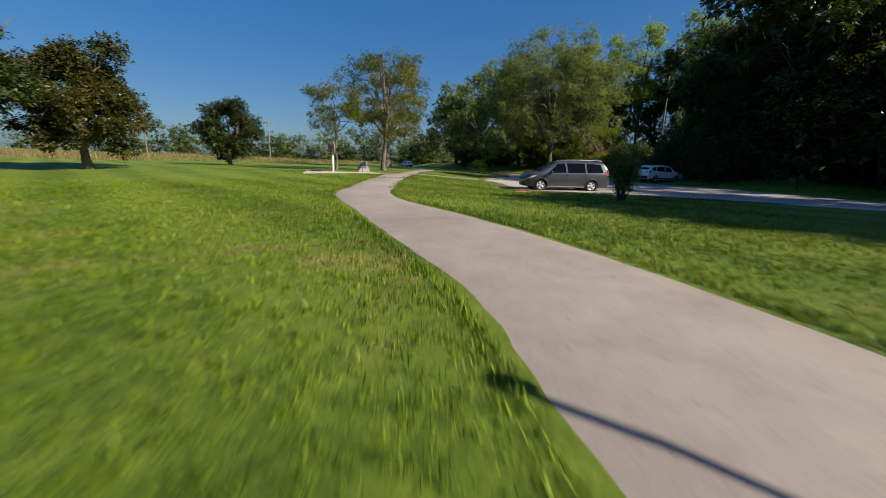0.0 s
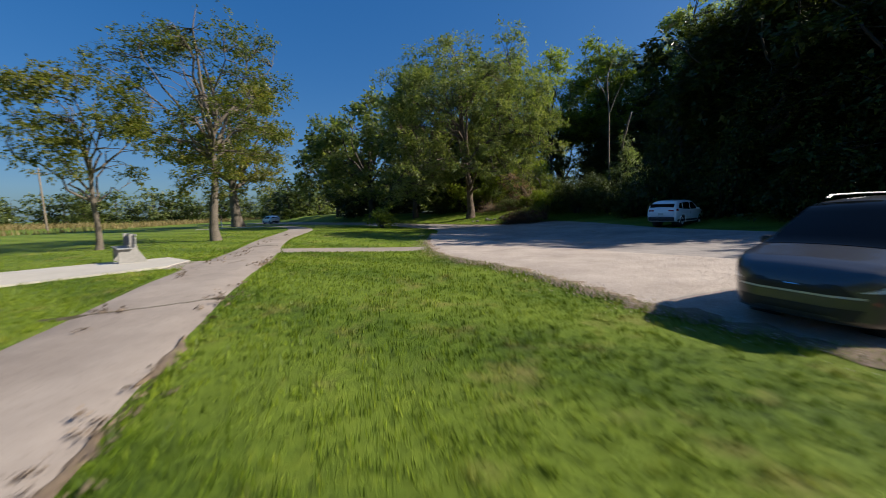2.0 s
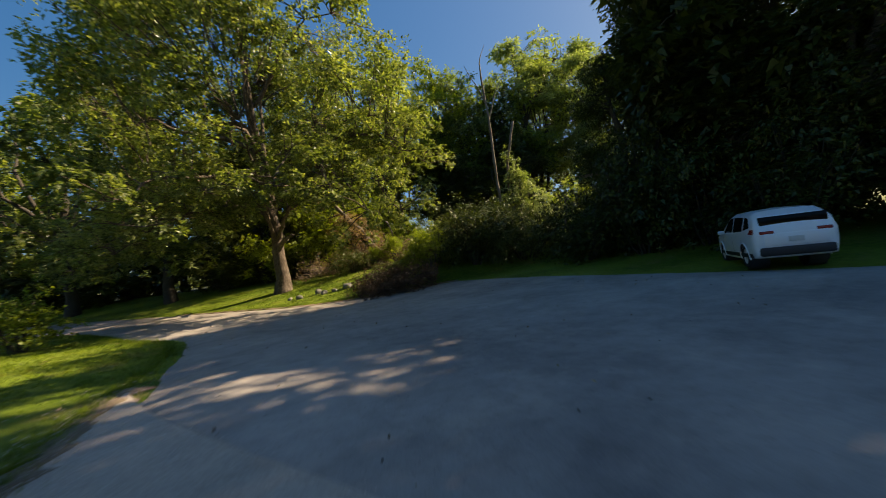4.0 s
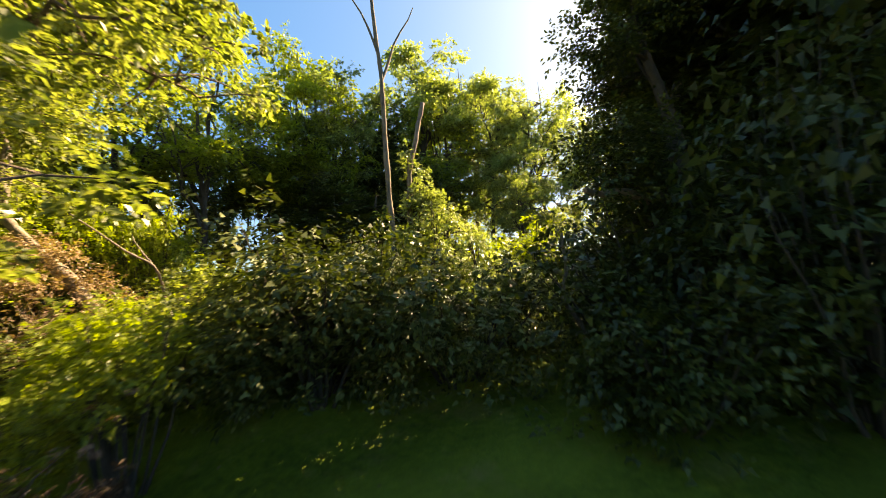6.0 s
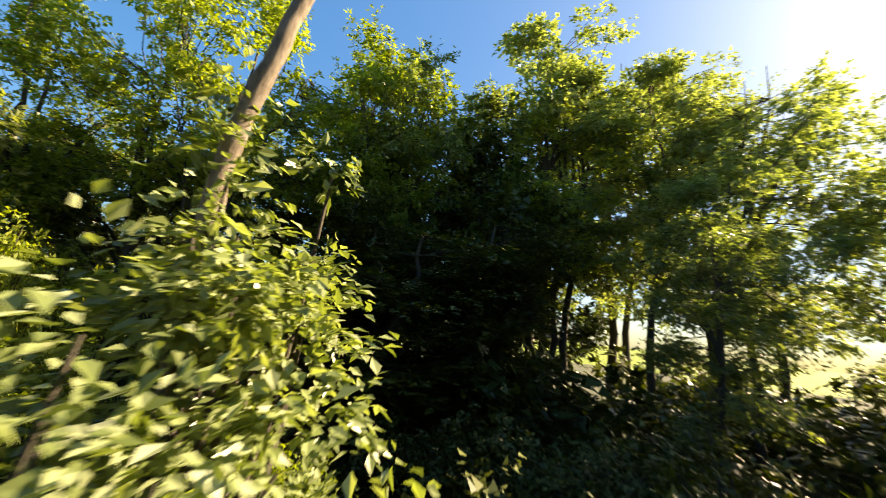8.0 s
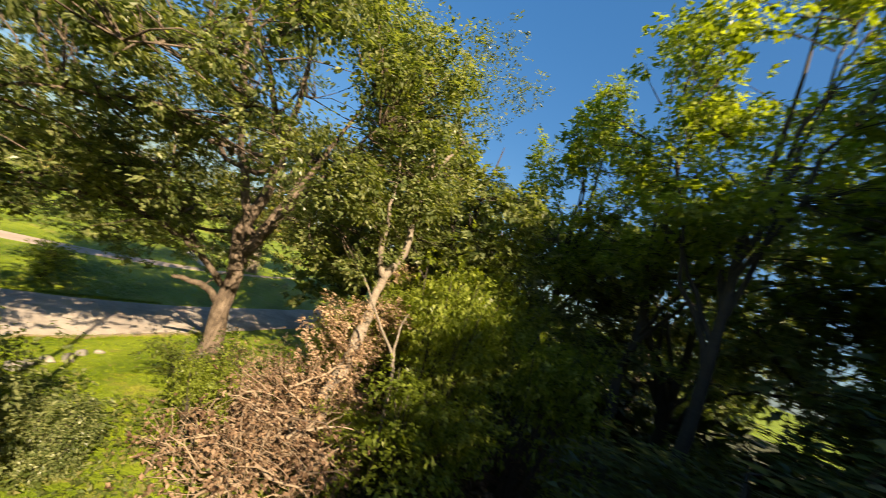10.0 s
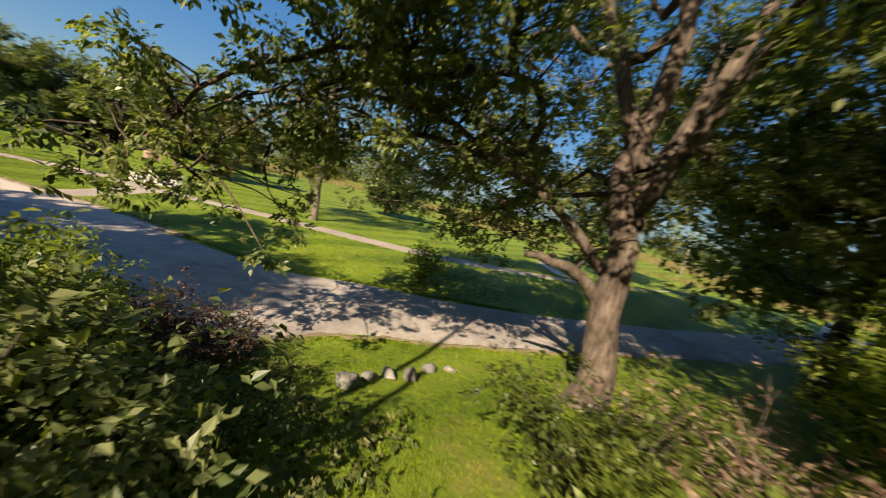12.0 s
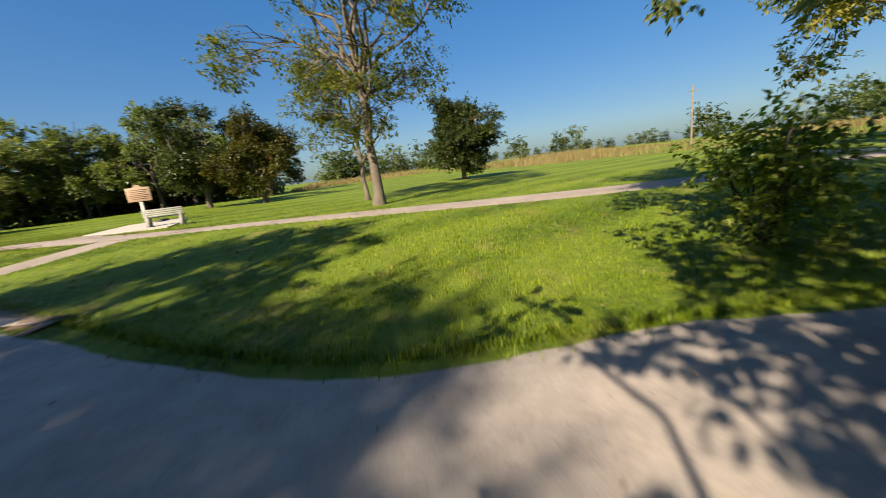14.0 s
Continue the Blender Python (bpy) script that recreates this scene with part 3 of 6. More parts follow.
BOUGHS = [[(10.0, 60.3, 5.2), (10.6, 58.0, 7.0), (10.6, 55.2, 7.3), (9.5, 53.2, 6.2), (8.9, 51.7, 4.8)],
          [(9.9, 60.2, 5.0), (7.8, 58.4, 6.4), (5.2, 56.6, 6.3), (3.3, 55.3, 5.0), (2.1, 54.7, 3.5)],
          [(9.9, 60.5, 4.4), (7.2, 60.8, 5.6), (4.0, 61.0, 5.2), (1.3, 61.2, 2.8)],
          [(9.8, 60.6, 5.0), (6.8, 59.6, 6.2), (3.8, 58.6, 5.2), (1.8, 57.8, 3.2)],
          [(9.9, 60.8, 5.5), (7.0, 63.0, 7.0), (4.0, 64.8, 6.0), (2.0, 65.8, 3.6)],
          [(10.3, 60.2, 6.0), (12.6, 57.0, 8.4), (14.4, 54.0, 8.2), (15.2, 52.4, 7.0)],
          [(10.3, 60.2, 7.0), (13.4, 58.2, 10.0), (16.0, 56.4, 10.2), (17.6, 55.4, 9.0)],
          [(9.9, 60.2, 4.6), (8.9, 57.8, 5.8), (7.6, 55.4, 5.9), (6.6, 53.6, 5.0)],
          [(9.8, 60.8, 5.0), (8.0, 64.0, 6.4), (5.8, 67.2, 4.0)],
          [(10.4, 59.6, 3.7), (10.9, 58.0, 4.9), (11.6, 56.0, 5.9), (12.6, 53.6, 5.7), (13.3, 51.4, 4.6)],
          [(10.3, 60.2, 6.0), (12.5, 58.5, 8.5), (14.6, 56.5, 8.8), (16.0, 54.5, 7.8), (16.4, 52.8, 6.4)],
          [(10.3, 60.2, 6.2), (12.4, 57.0, 8.6), (14.2, 54.2, 8.2), (15.2, 52.6, 6.8)],
          [(10.2, 60.2, 5.4), (11.0, 56.5, 7.0), (11.2, 53.4, 6.2), (10.9, 51.3, 4.8)],
          [(10.4, 59.4, 5.6), (11.6, 56.0, 7.0), (12.7, 53.6, 6.4), (13.4, 52.0, 5.0), (13.8, 51.0, 3.6)],
          [(10.3, 59.4, 5.4), (11.0, 55.6, 6.8), (11.7, 53.4, 6.0), (12.1, 52.0, 4.8), (12.3, 51.0, 3.6)],
          [(9.9, 60.2, 5.0), (7.5, 57.8, 6.0), (5.6, 55.4, 5.2), (4.2, 53.4, 3.8)],
          [(9.9, 60.2, 5.2), (7.4, 56.8, 6.4), (5.4, 53.8, 5.6), (4.2, 51.8, 4.4)],
          [(9.8, 60.3, 4.6), (7.0, 58.6, 5.2), (4.8, 56.8, 4.2), (3.6, 55.6, 3.0)]]
STEMS = [([(10.2, 60.2, 5.8), (9.5, 58.6, 9.3), (9.1, 57.5, 13.0), (8.8, 57.0, 15.5)], 0.2, 0.05),
         ([(10.15, 60.1, 3.4), (9.8, 59.1, 4.3), (9.3, 57.5, 5.9), (8.7, 55.4, 7.2), (8.2, 53.6, 8.0)], 0.13, 0.03),
         ([(10.2, 60.3, 5.3), (10.3, 61.6, 9.5), (10.7, 62.6, 14.0)], 0.2, 0.05),
         ([(10.2, 59.9, 3.6), (10.5, 59.2, 4.2), (10.66, 58.3, 4.85), (10.72, 57.4, 5.24), (11.0, 55.6, 5.6), (11.1, 54.4, 5.36), (11.6, 52.3, 4.55)], 0.13, 0.03),
         ([(10.2, 60.2, 2.7), (10.5, 59.4, 3.35), (10.7, 58.7, 3.55), (10.8, 58.2, 3.5)], 0.16, 0.07),
         ([(10.1, 60.4, 4.6), (8.2, 61.5, 7.8), (6.0, 62.4, 10.5)], 0.18, 0.05),
         ([(10.2, 60.3, 5.0), (12.2, 61.2, 8.5), (13.8, 62.2, 11.5)], 0.17, 0.04)]
def open_side(p, r):
    """Where the maple's crown lets the sun through to the verge and, in part, to the lot."""
    sx, sy = p[0] - 1.46 * p[2], p[1] + 0.252 * p[2]
    if sy < 54.25 + 0.1 * min(3.5, sx) and sx < 3.4:
        return sx < 2.4 or r.random() < 0.75
    return sy < 55.0 and 3.4 < sx < 7.5 and r.random() < 0.35


tree("maple_tree", on(10.3, 60.4, -0.05), 17, 9.0, 4.0, 0.43, 21, clumps=780, per=150, size=0.165, spread=0.7, leaf=LEAF, bark=BARK_RED, lean=(-0.7, -0.8),
           boughs=BOUGHS, stems=STEMS, low=-0.72, limbs=5, gap=open_side, label="large spreading green maple with torn reddish bark beside the gravel road", squash=1.0, hollow=0.58, fork=0.5)
tree("young_tree", on(-7.5, 42.6), 13.5, 5.2, 3.0, 0.26, 23, hollow=0.35, clumps=260, per=90, size=0.125, spread=0.55, leaf=LEAF_SPARSE, lean=(0.3, -0.3), limbs=16, tuft=(34, 4.2, 1.5),
     label="tall thin-crowned tree with olive and yellow leaves beside the path", fork=0.38)
tree("young_tree", on(-11.6, 39.6), 9.5, 3.3, 0.9, 0.15, 24, hollow=0.3, clumps=140, per=90, size=0.125, spread=0.45, leaf=LEAF_SPARSE, limbs=12,
     label="slender young tree with thin reddish-tipped crown", fork=0.25)
tree("round_tree", on(-26.3, 41.4), 7.0, 3.1, 0.3, 0.25, 25, hollow=0.3, clumps=260, per=210, size=0.17, spread=0.66, leaf=LEAF_DARK, limbs=8, tri=True,
     label="dense round dark-green tree alone on the lawn", fork=0.12)
tree("lawn_tree", on(-20.6, 23.0), 8.1, 3.6, 0.4, 0.28, 26, hollow=0.35, clumps=230, per=240, size=0.18, spread=0.68, leaf=LEAF_RUSSET, limbs=10, tri=True,
     label="broad lawn tree turning russet at the top", fork=0.18)
tree("lawn_tree", on(-20.5, 15.5), 10.5, 4.4, 1.8, 0.28, 27, clumps=190, per=180, size=0.2, spread=0.8, leaf=LEAF_DARK, limbs=10, tri=True,
     label="tall green tree standing on the open lawn", fork=0.2)
tree("old_tree", on(-17, 67), 17, 7.5, 2.6, 0.6, 28, clumps=220, per=170, size=0.22, spread=0.85, leaf=LEAF_SPARSE, limbs=12, tri=True,
     label="big old tree with thick trunk where the path meets the road", fork=0.22)

# woods: a few kinds, then copies
wr = np.random.default_rng(99)
KINDS = [
    tree("wood_tree", on(4.5, 69), 16.5, 6.5, 0.1, 0.35, 31, clumps=240, per=74, size=0.335, spread=0.95, leaf=LEAF, bark=BARK_DARK, limbs=9, label="full-crowned roadside tree in green leaf", group="woodland trees", tri=True, fork=0.15),
    tree("wood_tree", on(30.5, 71.5), 24.0, 4.6, 7.0, 0.28, 32, clumps=180, per=100, size=0.215, spread=0.8, leaf=LEAF_YELLOW, bark=BARK_DARK, limbs=9, label="tall yellow-green woodland tree in sunlight", group="woodland trees", tri=True, fork=0.3),
    tree("wood_tree", on(41.5, 66.0), 23.5, 4.0, 2.6, 0.26, 33, clumps=210, per=95, size=0.215, spread=0.75, leaf=LEAF_PALE, bark=BARK_DARK, limbs=9, label="grey-green poplar-like woodland tree with bare lower trunk", group="woodland trees", tri=True, fork=0.4),
    tree("wood_tree", on(27, 36), 17, 5.2, 0.8, 0.3, 34, clumps=160, per=82, size=0.315, spread=0.9, leaf=LEAF_DARK, bark=BARK_DARK, limbs=9, label="dark green woodland edge tree", group="woodland trees", tri=True, fork=0.2),
    tree("wood_tree", on(11.5, 70.5), 15.5, 6.0, 0.3, 0.33, 36, clumps=210, per=116, size=0.235, spread=0.75, leaf=LEAF, bark=BARK_DARK, limbs=11, label="leafy green tree at the edge of the wood", group="woodland trees", tri=True, fork=0.18),
]


def plant(x, y, kind, scale):
    copy_thing(KINDS[kind], pose(*on(x, y, -0.1), 0, 0, wr.uniform(0, 360)) @ Matrix.Diagonal((scale * wr.uniform(0.9, 1.1), scale * wr.uniform(0.9, 1.1), scale, 1)))


for x, y, k, s in ((-2, 76, 0, 1.15), (13.5, 80, 3, 0.9), (15.5, 74, 1, 0.85), (20.5, 78.5, 4, 1.05), (-9, 88, 0, 1.1), (5, 82, 3, 1.1), (28, 78.5, 4, 1.2), (23.6, 71.5, 1, 0.95), (32, 71.5, 1, 0.95), (44.5, 58, 2, 0.84), (47, 53.4, 2, 0.7), (53, 70, 2, 1.35), (48.5, 67.5, 2, 1.25), (55, 55, 3, 0.75), (35.6, 15.0, 3, 1.2), (38.0, 12.3, 3, 1.2), (41.6, 9.6, 3, 1.15), (36.6, 13.2, 3, 1.2), (30, 73.5, 1, 0.9), (20, 73.5, 1, 0.9), (38, 71, 3, 1.1), (43, 76, 3, 1.1), (35.5, 76, 3, 1.0), (47.5, 49.5, 3, 0.5), (35.5, 66.5, 3, 0.85), (49, 58.5, 2, 1.0), (33, 70, 2, 0.95), (37, 73, 0, 1.3),
                   (36.5, 56.2, 2, 0.42), (40, 57.5, 2, 0.55), (44, 62.5, 2, 1.0), (46.2, 60.4, 2, 0.88), (40, 67, 2, 1.15), (50, 51.5, 1, 0.75), (41, 66, 1, 0.95), (32, 34.5, 3, 1.0), (25.8, 40.8, 3, 1.14), (25, 34.5, 3, 0.78), (30.8, 34.4, 3, 0.8),
                   (38, 33.5, 0, 1.1), (39, 28.5, 3, 0.9), (46, 25, 3, 1.1), (46, 72, 3, 1.1),
                   (16, 86, 0, 1.1), (36.0, 14.2, 3, 1.15), (38, 15.5, 3, 1.1), (40.5, 11.3, 3, 1.08), (27.2, 42.8, 3, 0.92), (37, 22, 0, 1.05), (43, 6, 3, 0.9),
                   (-12, 104, 3, 1.1), (41, 46.5, 3, 0.62), (46, 43, 0, 0.62), (46, 15, 3, 0.8), (53, 8, 0, 0.8), (42, 26, 3, 0.85), (44, 50, 1, 0.5), (48, 46, 2, 0.55)):
    plant(x, y, k, s)

FAR = [tree("far_tree", on(-40, 5), 13, 5.2, -2.5, 0.3, 41, clumps=90, per=26, size=0.66, spread=1.9, hollow=0.3, leaf=LEAF_DARK, bark=BARK_DARK, limbs=3, label="distant full green tree at the edge of the park", group="distant trees", tri=True, fork=0.15, twigs=False),
       tree("far_tree", on(-34, -6), 15, 5.2, -2.5, 0.3, 42, clumps=90, per=26, size=0.66, spread=1.9, hollow=0.3, leaf=LEAF, bark=BARK_DARK, limbs=3, label="distant light-green tree at the edge of the park", group="distant trees", tri=True, fork=0.15, twigs=False)]


def far(x, y, k, s):
    copy_thing(FAR[k], pose(*on(x, y, -2.4 * s), 0, 0, wr.uniform(0, 360)) @ Matrix.Diagonal((s * wr.uniform(0.85, 1.2), s * wr.uniform(0.85, 1.2), s, 1)))


for i in range(16):      # behind the shelter
    if i < 12:
        plant(-1 - i * 3.6 + wr.normal(0, 1), -22 + i * 1.9 + wr.normal(0, 2), (0, 4, 0)[i % 3], wr.uniform(0.68, 0.9))
    far(-2 - i * 3.2 + wr.normal(0, 1), -30 + i * 1.6 + wr.normal(0, 3), i % 2, wr.uniform(0.9, 1.25))
for i in range(66):      # round the meadow
    a = radians(100 + i * 1.75)
    d = wr.uniform(115, 150)
    open_west = 28 < i < 54
    far(math.cos(a) * d, 40 + math.sin(a) * d, i % 2, wr.uniform(0.22, 0.4) if open_west and i not in (34, 43, 44, 48) else wr.uniform(0.65, 1.05))
for i in range(22):      # beyond the road
    a = radians(84 + i * 1.1)
    d = wr.uniform(110, 150)
    far(math.cos(a) * d, 10 + math.sin(a) * d, i % 2, wr.uniform(0.8, 1.1))


# ---- bushes and undergrowth ----
bush("roadside_bush", on(1.3, 54.0), 2.0, 0.95, 51, clumps=60, per=64, size=0.11, leaf=LEAF_YELLOW, label="leafy bush with yellow-green low leaves on the verge")
bush("conical_shrub", on(11.6, 17.6), 1.6, 0.4, 52, clumps=44, per=160, size=0.06, leaf=LEAF, label="dark conical evergreen shrub beside the road", spread=0.22)
UNDER = [bush("undergrowth_bush", on(18.6, 52.2), 2.8, 2.1, 53, clumps=90, per=105, size=0.12, leaf=LEAF_VINE_SHADED, label="vine-tangled undergrowth bush at the wood's edge, darkened as in shade", group="undergrowth", tri=True, spread=0.6),
         bush("undergrowth_bush", on(27.6, 46.6), 2.6, 1.9, 54, clumps=80, per=96, size=0.12, leaf=LEAF_DARK, label="low dark green undergrowth bush", group="undergrowth", tri=True, spread=0.55),
         bush("undergrowth_bush", on(26.6, 51.7), 3.4, 1.5, 55, clumps=80, per=96, size=0.11, leaf=LEAF_YELLOW, label="sunlit yellow-green undergrowth bush", group="undergrowth", tri=True, spread=0.5)]
UNDER.append(bush("undergrowth_bush", on(17.8, 54.9), 2.1, 1.4, 58, clumps=80, per=130, size=0.105, leaf=LEAF, label="broad-leaved green undergrowth bush beside the torn stump", group="undergrowth", spread=0.5))
ur = np.random.default_rng(5)


def under(x, y, k, s, sz=None):
    copy_thing(UNDER[k], pose(*on(x, y, -0.1), 0, 0, ur.uniform(0, 360)) @ Matrix.Diagonal((s, s, sz or s, 1)))


for x, y, k, s, sz in ((21, 50.8, 0, 1.0, 0.9), (19.2, 52.6, 0, 1.0, 0.9), (17.2, 53.4, 3, 0.85, 0.95), (15.9, 54.4, 3, 0.5, 0.5), (22.5, 47.2, 1, 1.1, 1.1), (20.8, 46.8, 1, 0.9, 0.8), (25, 54, 0, 1.0, 1.0), (24, 57.5, 3, 1.0, 0.8),
                       (22.5, 61.5, 3, 0.8, 0.5), (14.5, 59.5, 1, 0.7, 0.6), (29.5, 52, 1, 1.2, 1.1), (31, 57, 0, 1.1, 1.0), (27, 63, 1, 1.1, 0.9), (30, 61.5, 0, 1.0, 0.8), (33, 54, 1, 1.2, 1.2),
                       (23, 44, 1, 1.2, 1.1), (22, 40.5, 1, 1.2, 1.1), (22.5, 36.5, 1, 1.2, 1.1), (26.5, 33, 1, 1.2, 1.1), (20.5, 63.5, 2, 1.0, 1.0), (12.8, 68, 0, 1.0, 0.9), (17, 67, 0, 1.1, 1.2), (8, 68, 1, 1.2, 1.0),
                       (34, 29, 1, 1.3, 1.1), (33, 63, 1, 1.2, 1.0), (35.5, 67, 1, 1.3, 1.2), (34.5, 60, 1, 1.1, 0.9), (31, 65, 1, 1.0, 0.8)):
    under(x, y, k, s, sz)

THICKET = bush("thicket", on(36, 63), 4.2, 3.6, 57, clumps=60, per=45, size=0.5, leaf=LEAF_DARK, label="dense dark thicket between the woodland trunks", group="thickets", tri=True, spread=1.2, category="thicket")
for x, y, s in ((40, 60, 0.8), (38, 66, 1.0), (32, 68, 1.0), (45, 54, 0.7), (47, 61, 0.9), (51, 57, 0.9), (52, 66, 1.0), (9, 74, 1.0), (2, 79, 1.0), (-5, 84, 1.0), (29, 37, 1.0), (33, 34, 1.0), (28, 31, 0.9), (38, 35, 1.0),
                (42, 30, 1.0), (48, 28, 1.0), (42, 74, 0.9), (25, 80, 1.1), (34, 42, 0.7), (12, 84, 1.1), (30, 46, 0.7)):
    copy_thing(THICKET, pose(*on(x, y, -0.2), 0, 0, ur.uniform(0, 360)) @ Matrix.Diagonal((s * 1.1, s * 1.1, s, 1)))
for x, y, s, z in ((14.6, 66.2, 1.2, 1.5), (12.8, 65.0, 0.9, 0.9), (18.2, 67.6, 1.3, 1.8), (13.4, 69.0, 1.4, 1.9), (10.4, 67.0, 1.1, 1.0), (20.6, 67.8, 1.1, 1.6), (15.6, 69.8, 1.5, 2.2), (18.6, 62.6, 0.6, 0.5)):
    under(x, y, 2, s, z)
under(25.2, 57.0, 2, 0.7, 0.8)
under(25.8, 48.3, 1, 1.0, 1.3)
under(17.4, 59.2, 2, 0.45, 0.6)
under(16.2, 59.6, 2, 0.4, 0.42)
under(16.6, 66.6, 2, 1.2, 2.0)
under(19.1, 64.9, 2, 0.85, 1.7)
under(15.7, 52.2, 2, 0.6, 0.75)
under(18.4, 54.2, 3, 0.75, 0.8)
under(18.2, 56.9, 3, 0.5, 0.55)
under(20.4, 52.6, 0, 0.8, 1.05)
under(23.6, 51.4, 0, 0.6, 0.85)
under(25.6, 64, 1, 1.1, 1.0)
under(21.6, 44.6, 1, 1.1, 1.5)
under(22.8, 45.6, 1, 1.1, 2.0)
under(22.4, 42.6, 1, 1.1, 1.7)
under(22.6, 40.0, 1, 1.0, 1.8)
under(24.6, 35.6, 1, 1.2, 1.9)
under(27.2, 49.2, 1, 1.0, 1.2)

# ivy-clad trees at the wood's edge, dark against the sky
tree("ivy_tree", on(23.8, 46.9), 10.0, 1.35, 0.1, 0.35, 62, clumps=170, per=190, size=0.1, spread=0.6, leaf=LEAF_DARK, bark=BARK_DARK, limbs=6,
     label="bare tree smothered in small-leaved dark ivy", group="vine-covered trees", hollow=0.4, squash=1.0)
IVY = tree("ivy_tree", on(24.5, 44.7), 14.0, 1.5, 0.1, 0.35, 61, clumps=190, per=104, size=0.138, spread=0.7, leaf=LEAF_DARK, bark=BARK_DARK, limbs=6, tri=True,
           label="dead tree wrapped in dark climbing vines", group="vine-covered trees", hollow=0.4, squash=1.0)
for x, y, s, z in ((27.3, 45.0, 1.35, 0.93), (29.6, 45.9, 1.3, 0.96), (25.4, 42.2, 1.2, 0.86), (30.5, 43.6, 1.4, 0.86), (23.6, 41.2, 1.1, 0.57), (27.8, 40.2, 1.4, 0.54), (23.4, 37.8, 1.2, 0.71), (29, 67.6, 1.1, 0.79), (28.2, 46.3, 1, 1.14), (27.4, 63.9, 1.5, 0.45), (30.4, 63.0, 1.6, 0.62), (29.8, 66.4, 1.6, 0.68), (33.4, 62.6, 1.5, 0.7), (26.2, 44.2, 1.6, 1.08), (24.8, 42.4, 1.5, 1.0)):
    copy_thing(IVY, pose(*on(x, y, -0.1), 0, 0, 140 * s) @ Matrix.Diagonal((s, s, z, 1)))

copy_thing(THICKET, pose(*on(16.4, 86.5, -0.2), 0, 0, 40) @ Matrix.Diagonal((1.3, 1.1, 0.9, 1)))


def dead_trunk(name, line, r0, r1, label, limbs=(), bark=BARK_PALE, category="dead tree"):
    root = empty(name, line[0], label, category)
    w = Wood()
    o = np.array(line[0])
    p = catmull3([np.array(q) - o for q in line])
    shake = np.random.default_rng(len(label))
    u = np.linspace(0, 1, 40)
    p = np.stack([np.interp(u, np.linspace(0, 1, len(p)), p[:, k]) for k in range(3)], 1)
    sway = np.cumsum(shake.normal(0, r0 * 0.1, (40, 3)), axis=0)
    p += (sway - u[:, None] * sway[-1]) * np.array((1, 1, 0))
    w.tube(p, np.linspace(r0, r1, 40) * (1 + shake.normal(0, 0.09, 40)), 10)
    w.make("trunk", bark, root)
    for a, b, c, d in limbs:
        w = Wood()
        w.tube(curve_pts(np.array(a) - o, np.array(b) - o, 7, 0, 0.07), np.linspace(c, d, 7), 6)
        w.make("branch", bark, root)
    return root


def catmull3(p, per=5):
    p = np.array(p, float)
    xy = catmull(p[:, :2], per)
    z = catmull(p[:, 1:], per)[:, 1]
    return np.column_stack([xy, z])


dead_trunk("bare_trunk", [on(22.7, 53.9, -0.2), (22.65, 54.0, 3.0), (22.6, 54.06, 5.4), (22.55, 54.1, 8.0), (22.5, 54.1, 10), (22.4, 54.2, 12.2), (22.5, 54.3, 13.4)], 0.12, 0.045,
           "tall bare pale trunk of a dead tree among vines", (((22.5, 54.1, 9.6), (23.6, 53.4, 12.6), 0.06, 0.015), ((22.45, 54.1, 10.6), (21.6, 54.8, 13.4), 0.05, 0.012), ((22.4, 54.2, 12.4), (23.4, 54.6, 15.0), 0.05, 0.01)))
dead_trunk("broken_stub", [on(24.4, 54.9, -0.2), (24.3, 54.8, 4), (24.2, 54.6, 7), (24.75, 54.2, 9.8)], 0.13, 0.08, "broken dead stem standing above climbing vines")
# sunlight is in these vines' leaf colour; the last mound has the shaded copy
bush("vine_column", on(24.5, 54.4), 6.0, 0.75, 63, clumps=80, per=120, size=0.13, leaf=LEAF_VINE_LIT, label="column of vines over a broken stem, coloured pale as if sunlit", spread=0.45, category="vine")
bush("vine_mound", on(23.4, 53.4), 4.0, 1.5, 64, clumps=80, per=110, size=0.13, leaf=LEAF_VINE_LIT, label="mound of vines over the undergrowth, coloured pale as if sunlit", spread=0.5, category="vine")
bush("vine_mound", on(25.2, 52.4), 3.4, 1.2, 65, clumps=60, per=110, size=0.13, leaf=LEAF_VINE_LIT, label="low mound of vines below the dead stems, coloured pale as if sunlit", spread=0.5, category="vine")
bush("vine_mound", on(23.6, 50.7), 2.2, 1.5, 67, clumps=70, per=100, size=0.12, leaf=LEAF_VINE_LIT, label="low mound of vine leaves at the wood's edge, coloured as if sunlit", spread=0.45, category="vine")
bush("vine_mound", on(20.6, 53.4), 2.3, 1.8, 66, clumps=90, per=120, size=0.11, leaf=LEAF_VINE_SHADED, label="broad mound of green vine leaves, darkened as in shade", spread=0.5, category="vine")
dead_trunk("bent_branch", [on(22.0, 48.3, -0.1), (21.9, 48.3, 1.7), (21.6, 48.5, 2.3), (21.75, 48.45, 2.9), (21.6, 48.4, 3.6)], 0.06, 0.03, "bent grey dead branch in the undergrowth", category="branch")
dead_trunk("snapped_limb", [(23.7, 47.1, 4.3), (23.1, 47.5, 4.5), (22.7, 47.8, 4.45), (22.2, 48.0, 4.5)], 0.1, 0.055, "snapped limb with raw orange wood end on the vines", category="branch", bark=DEADWOOD)

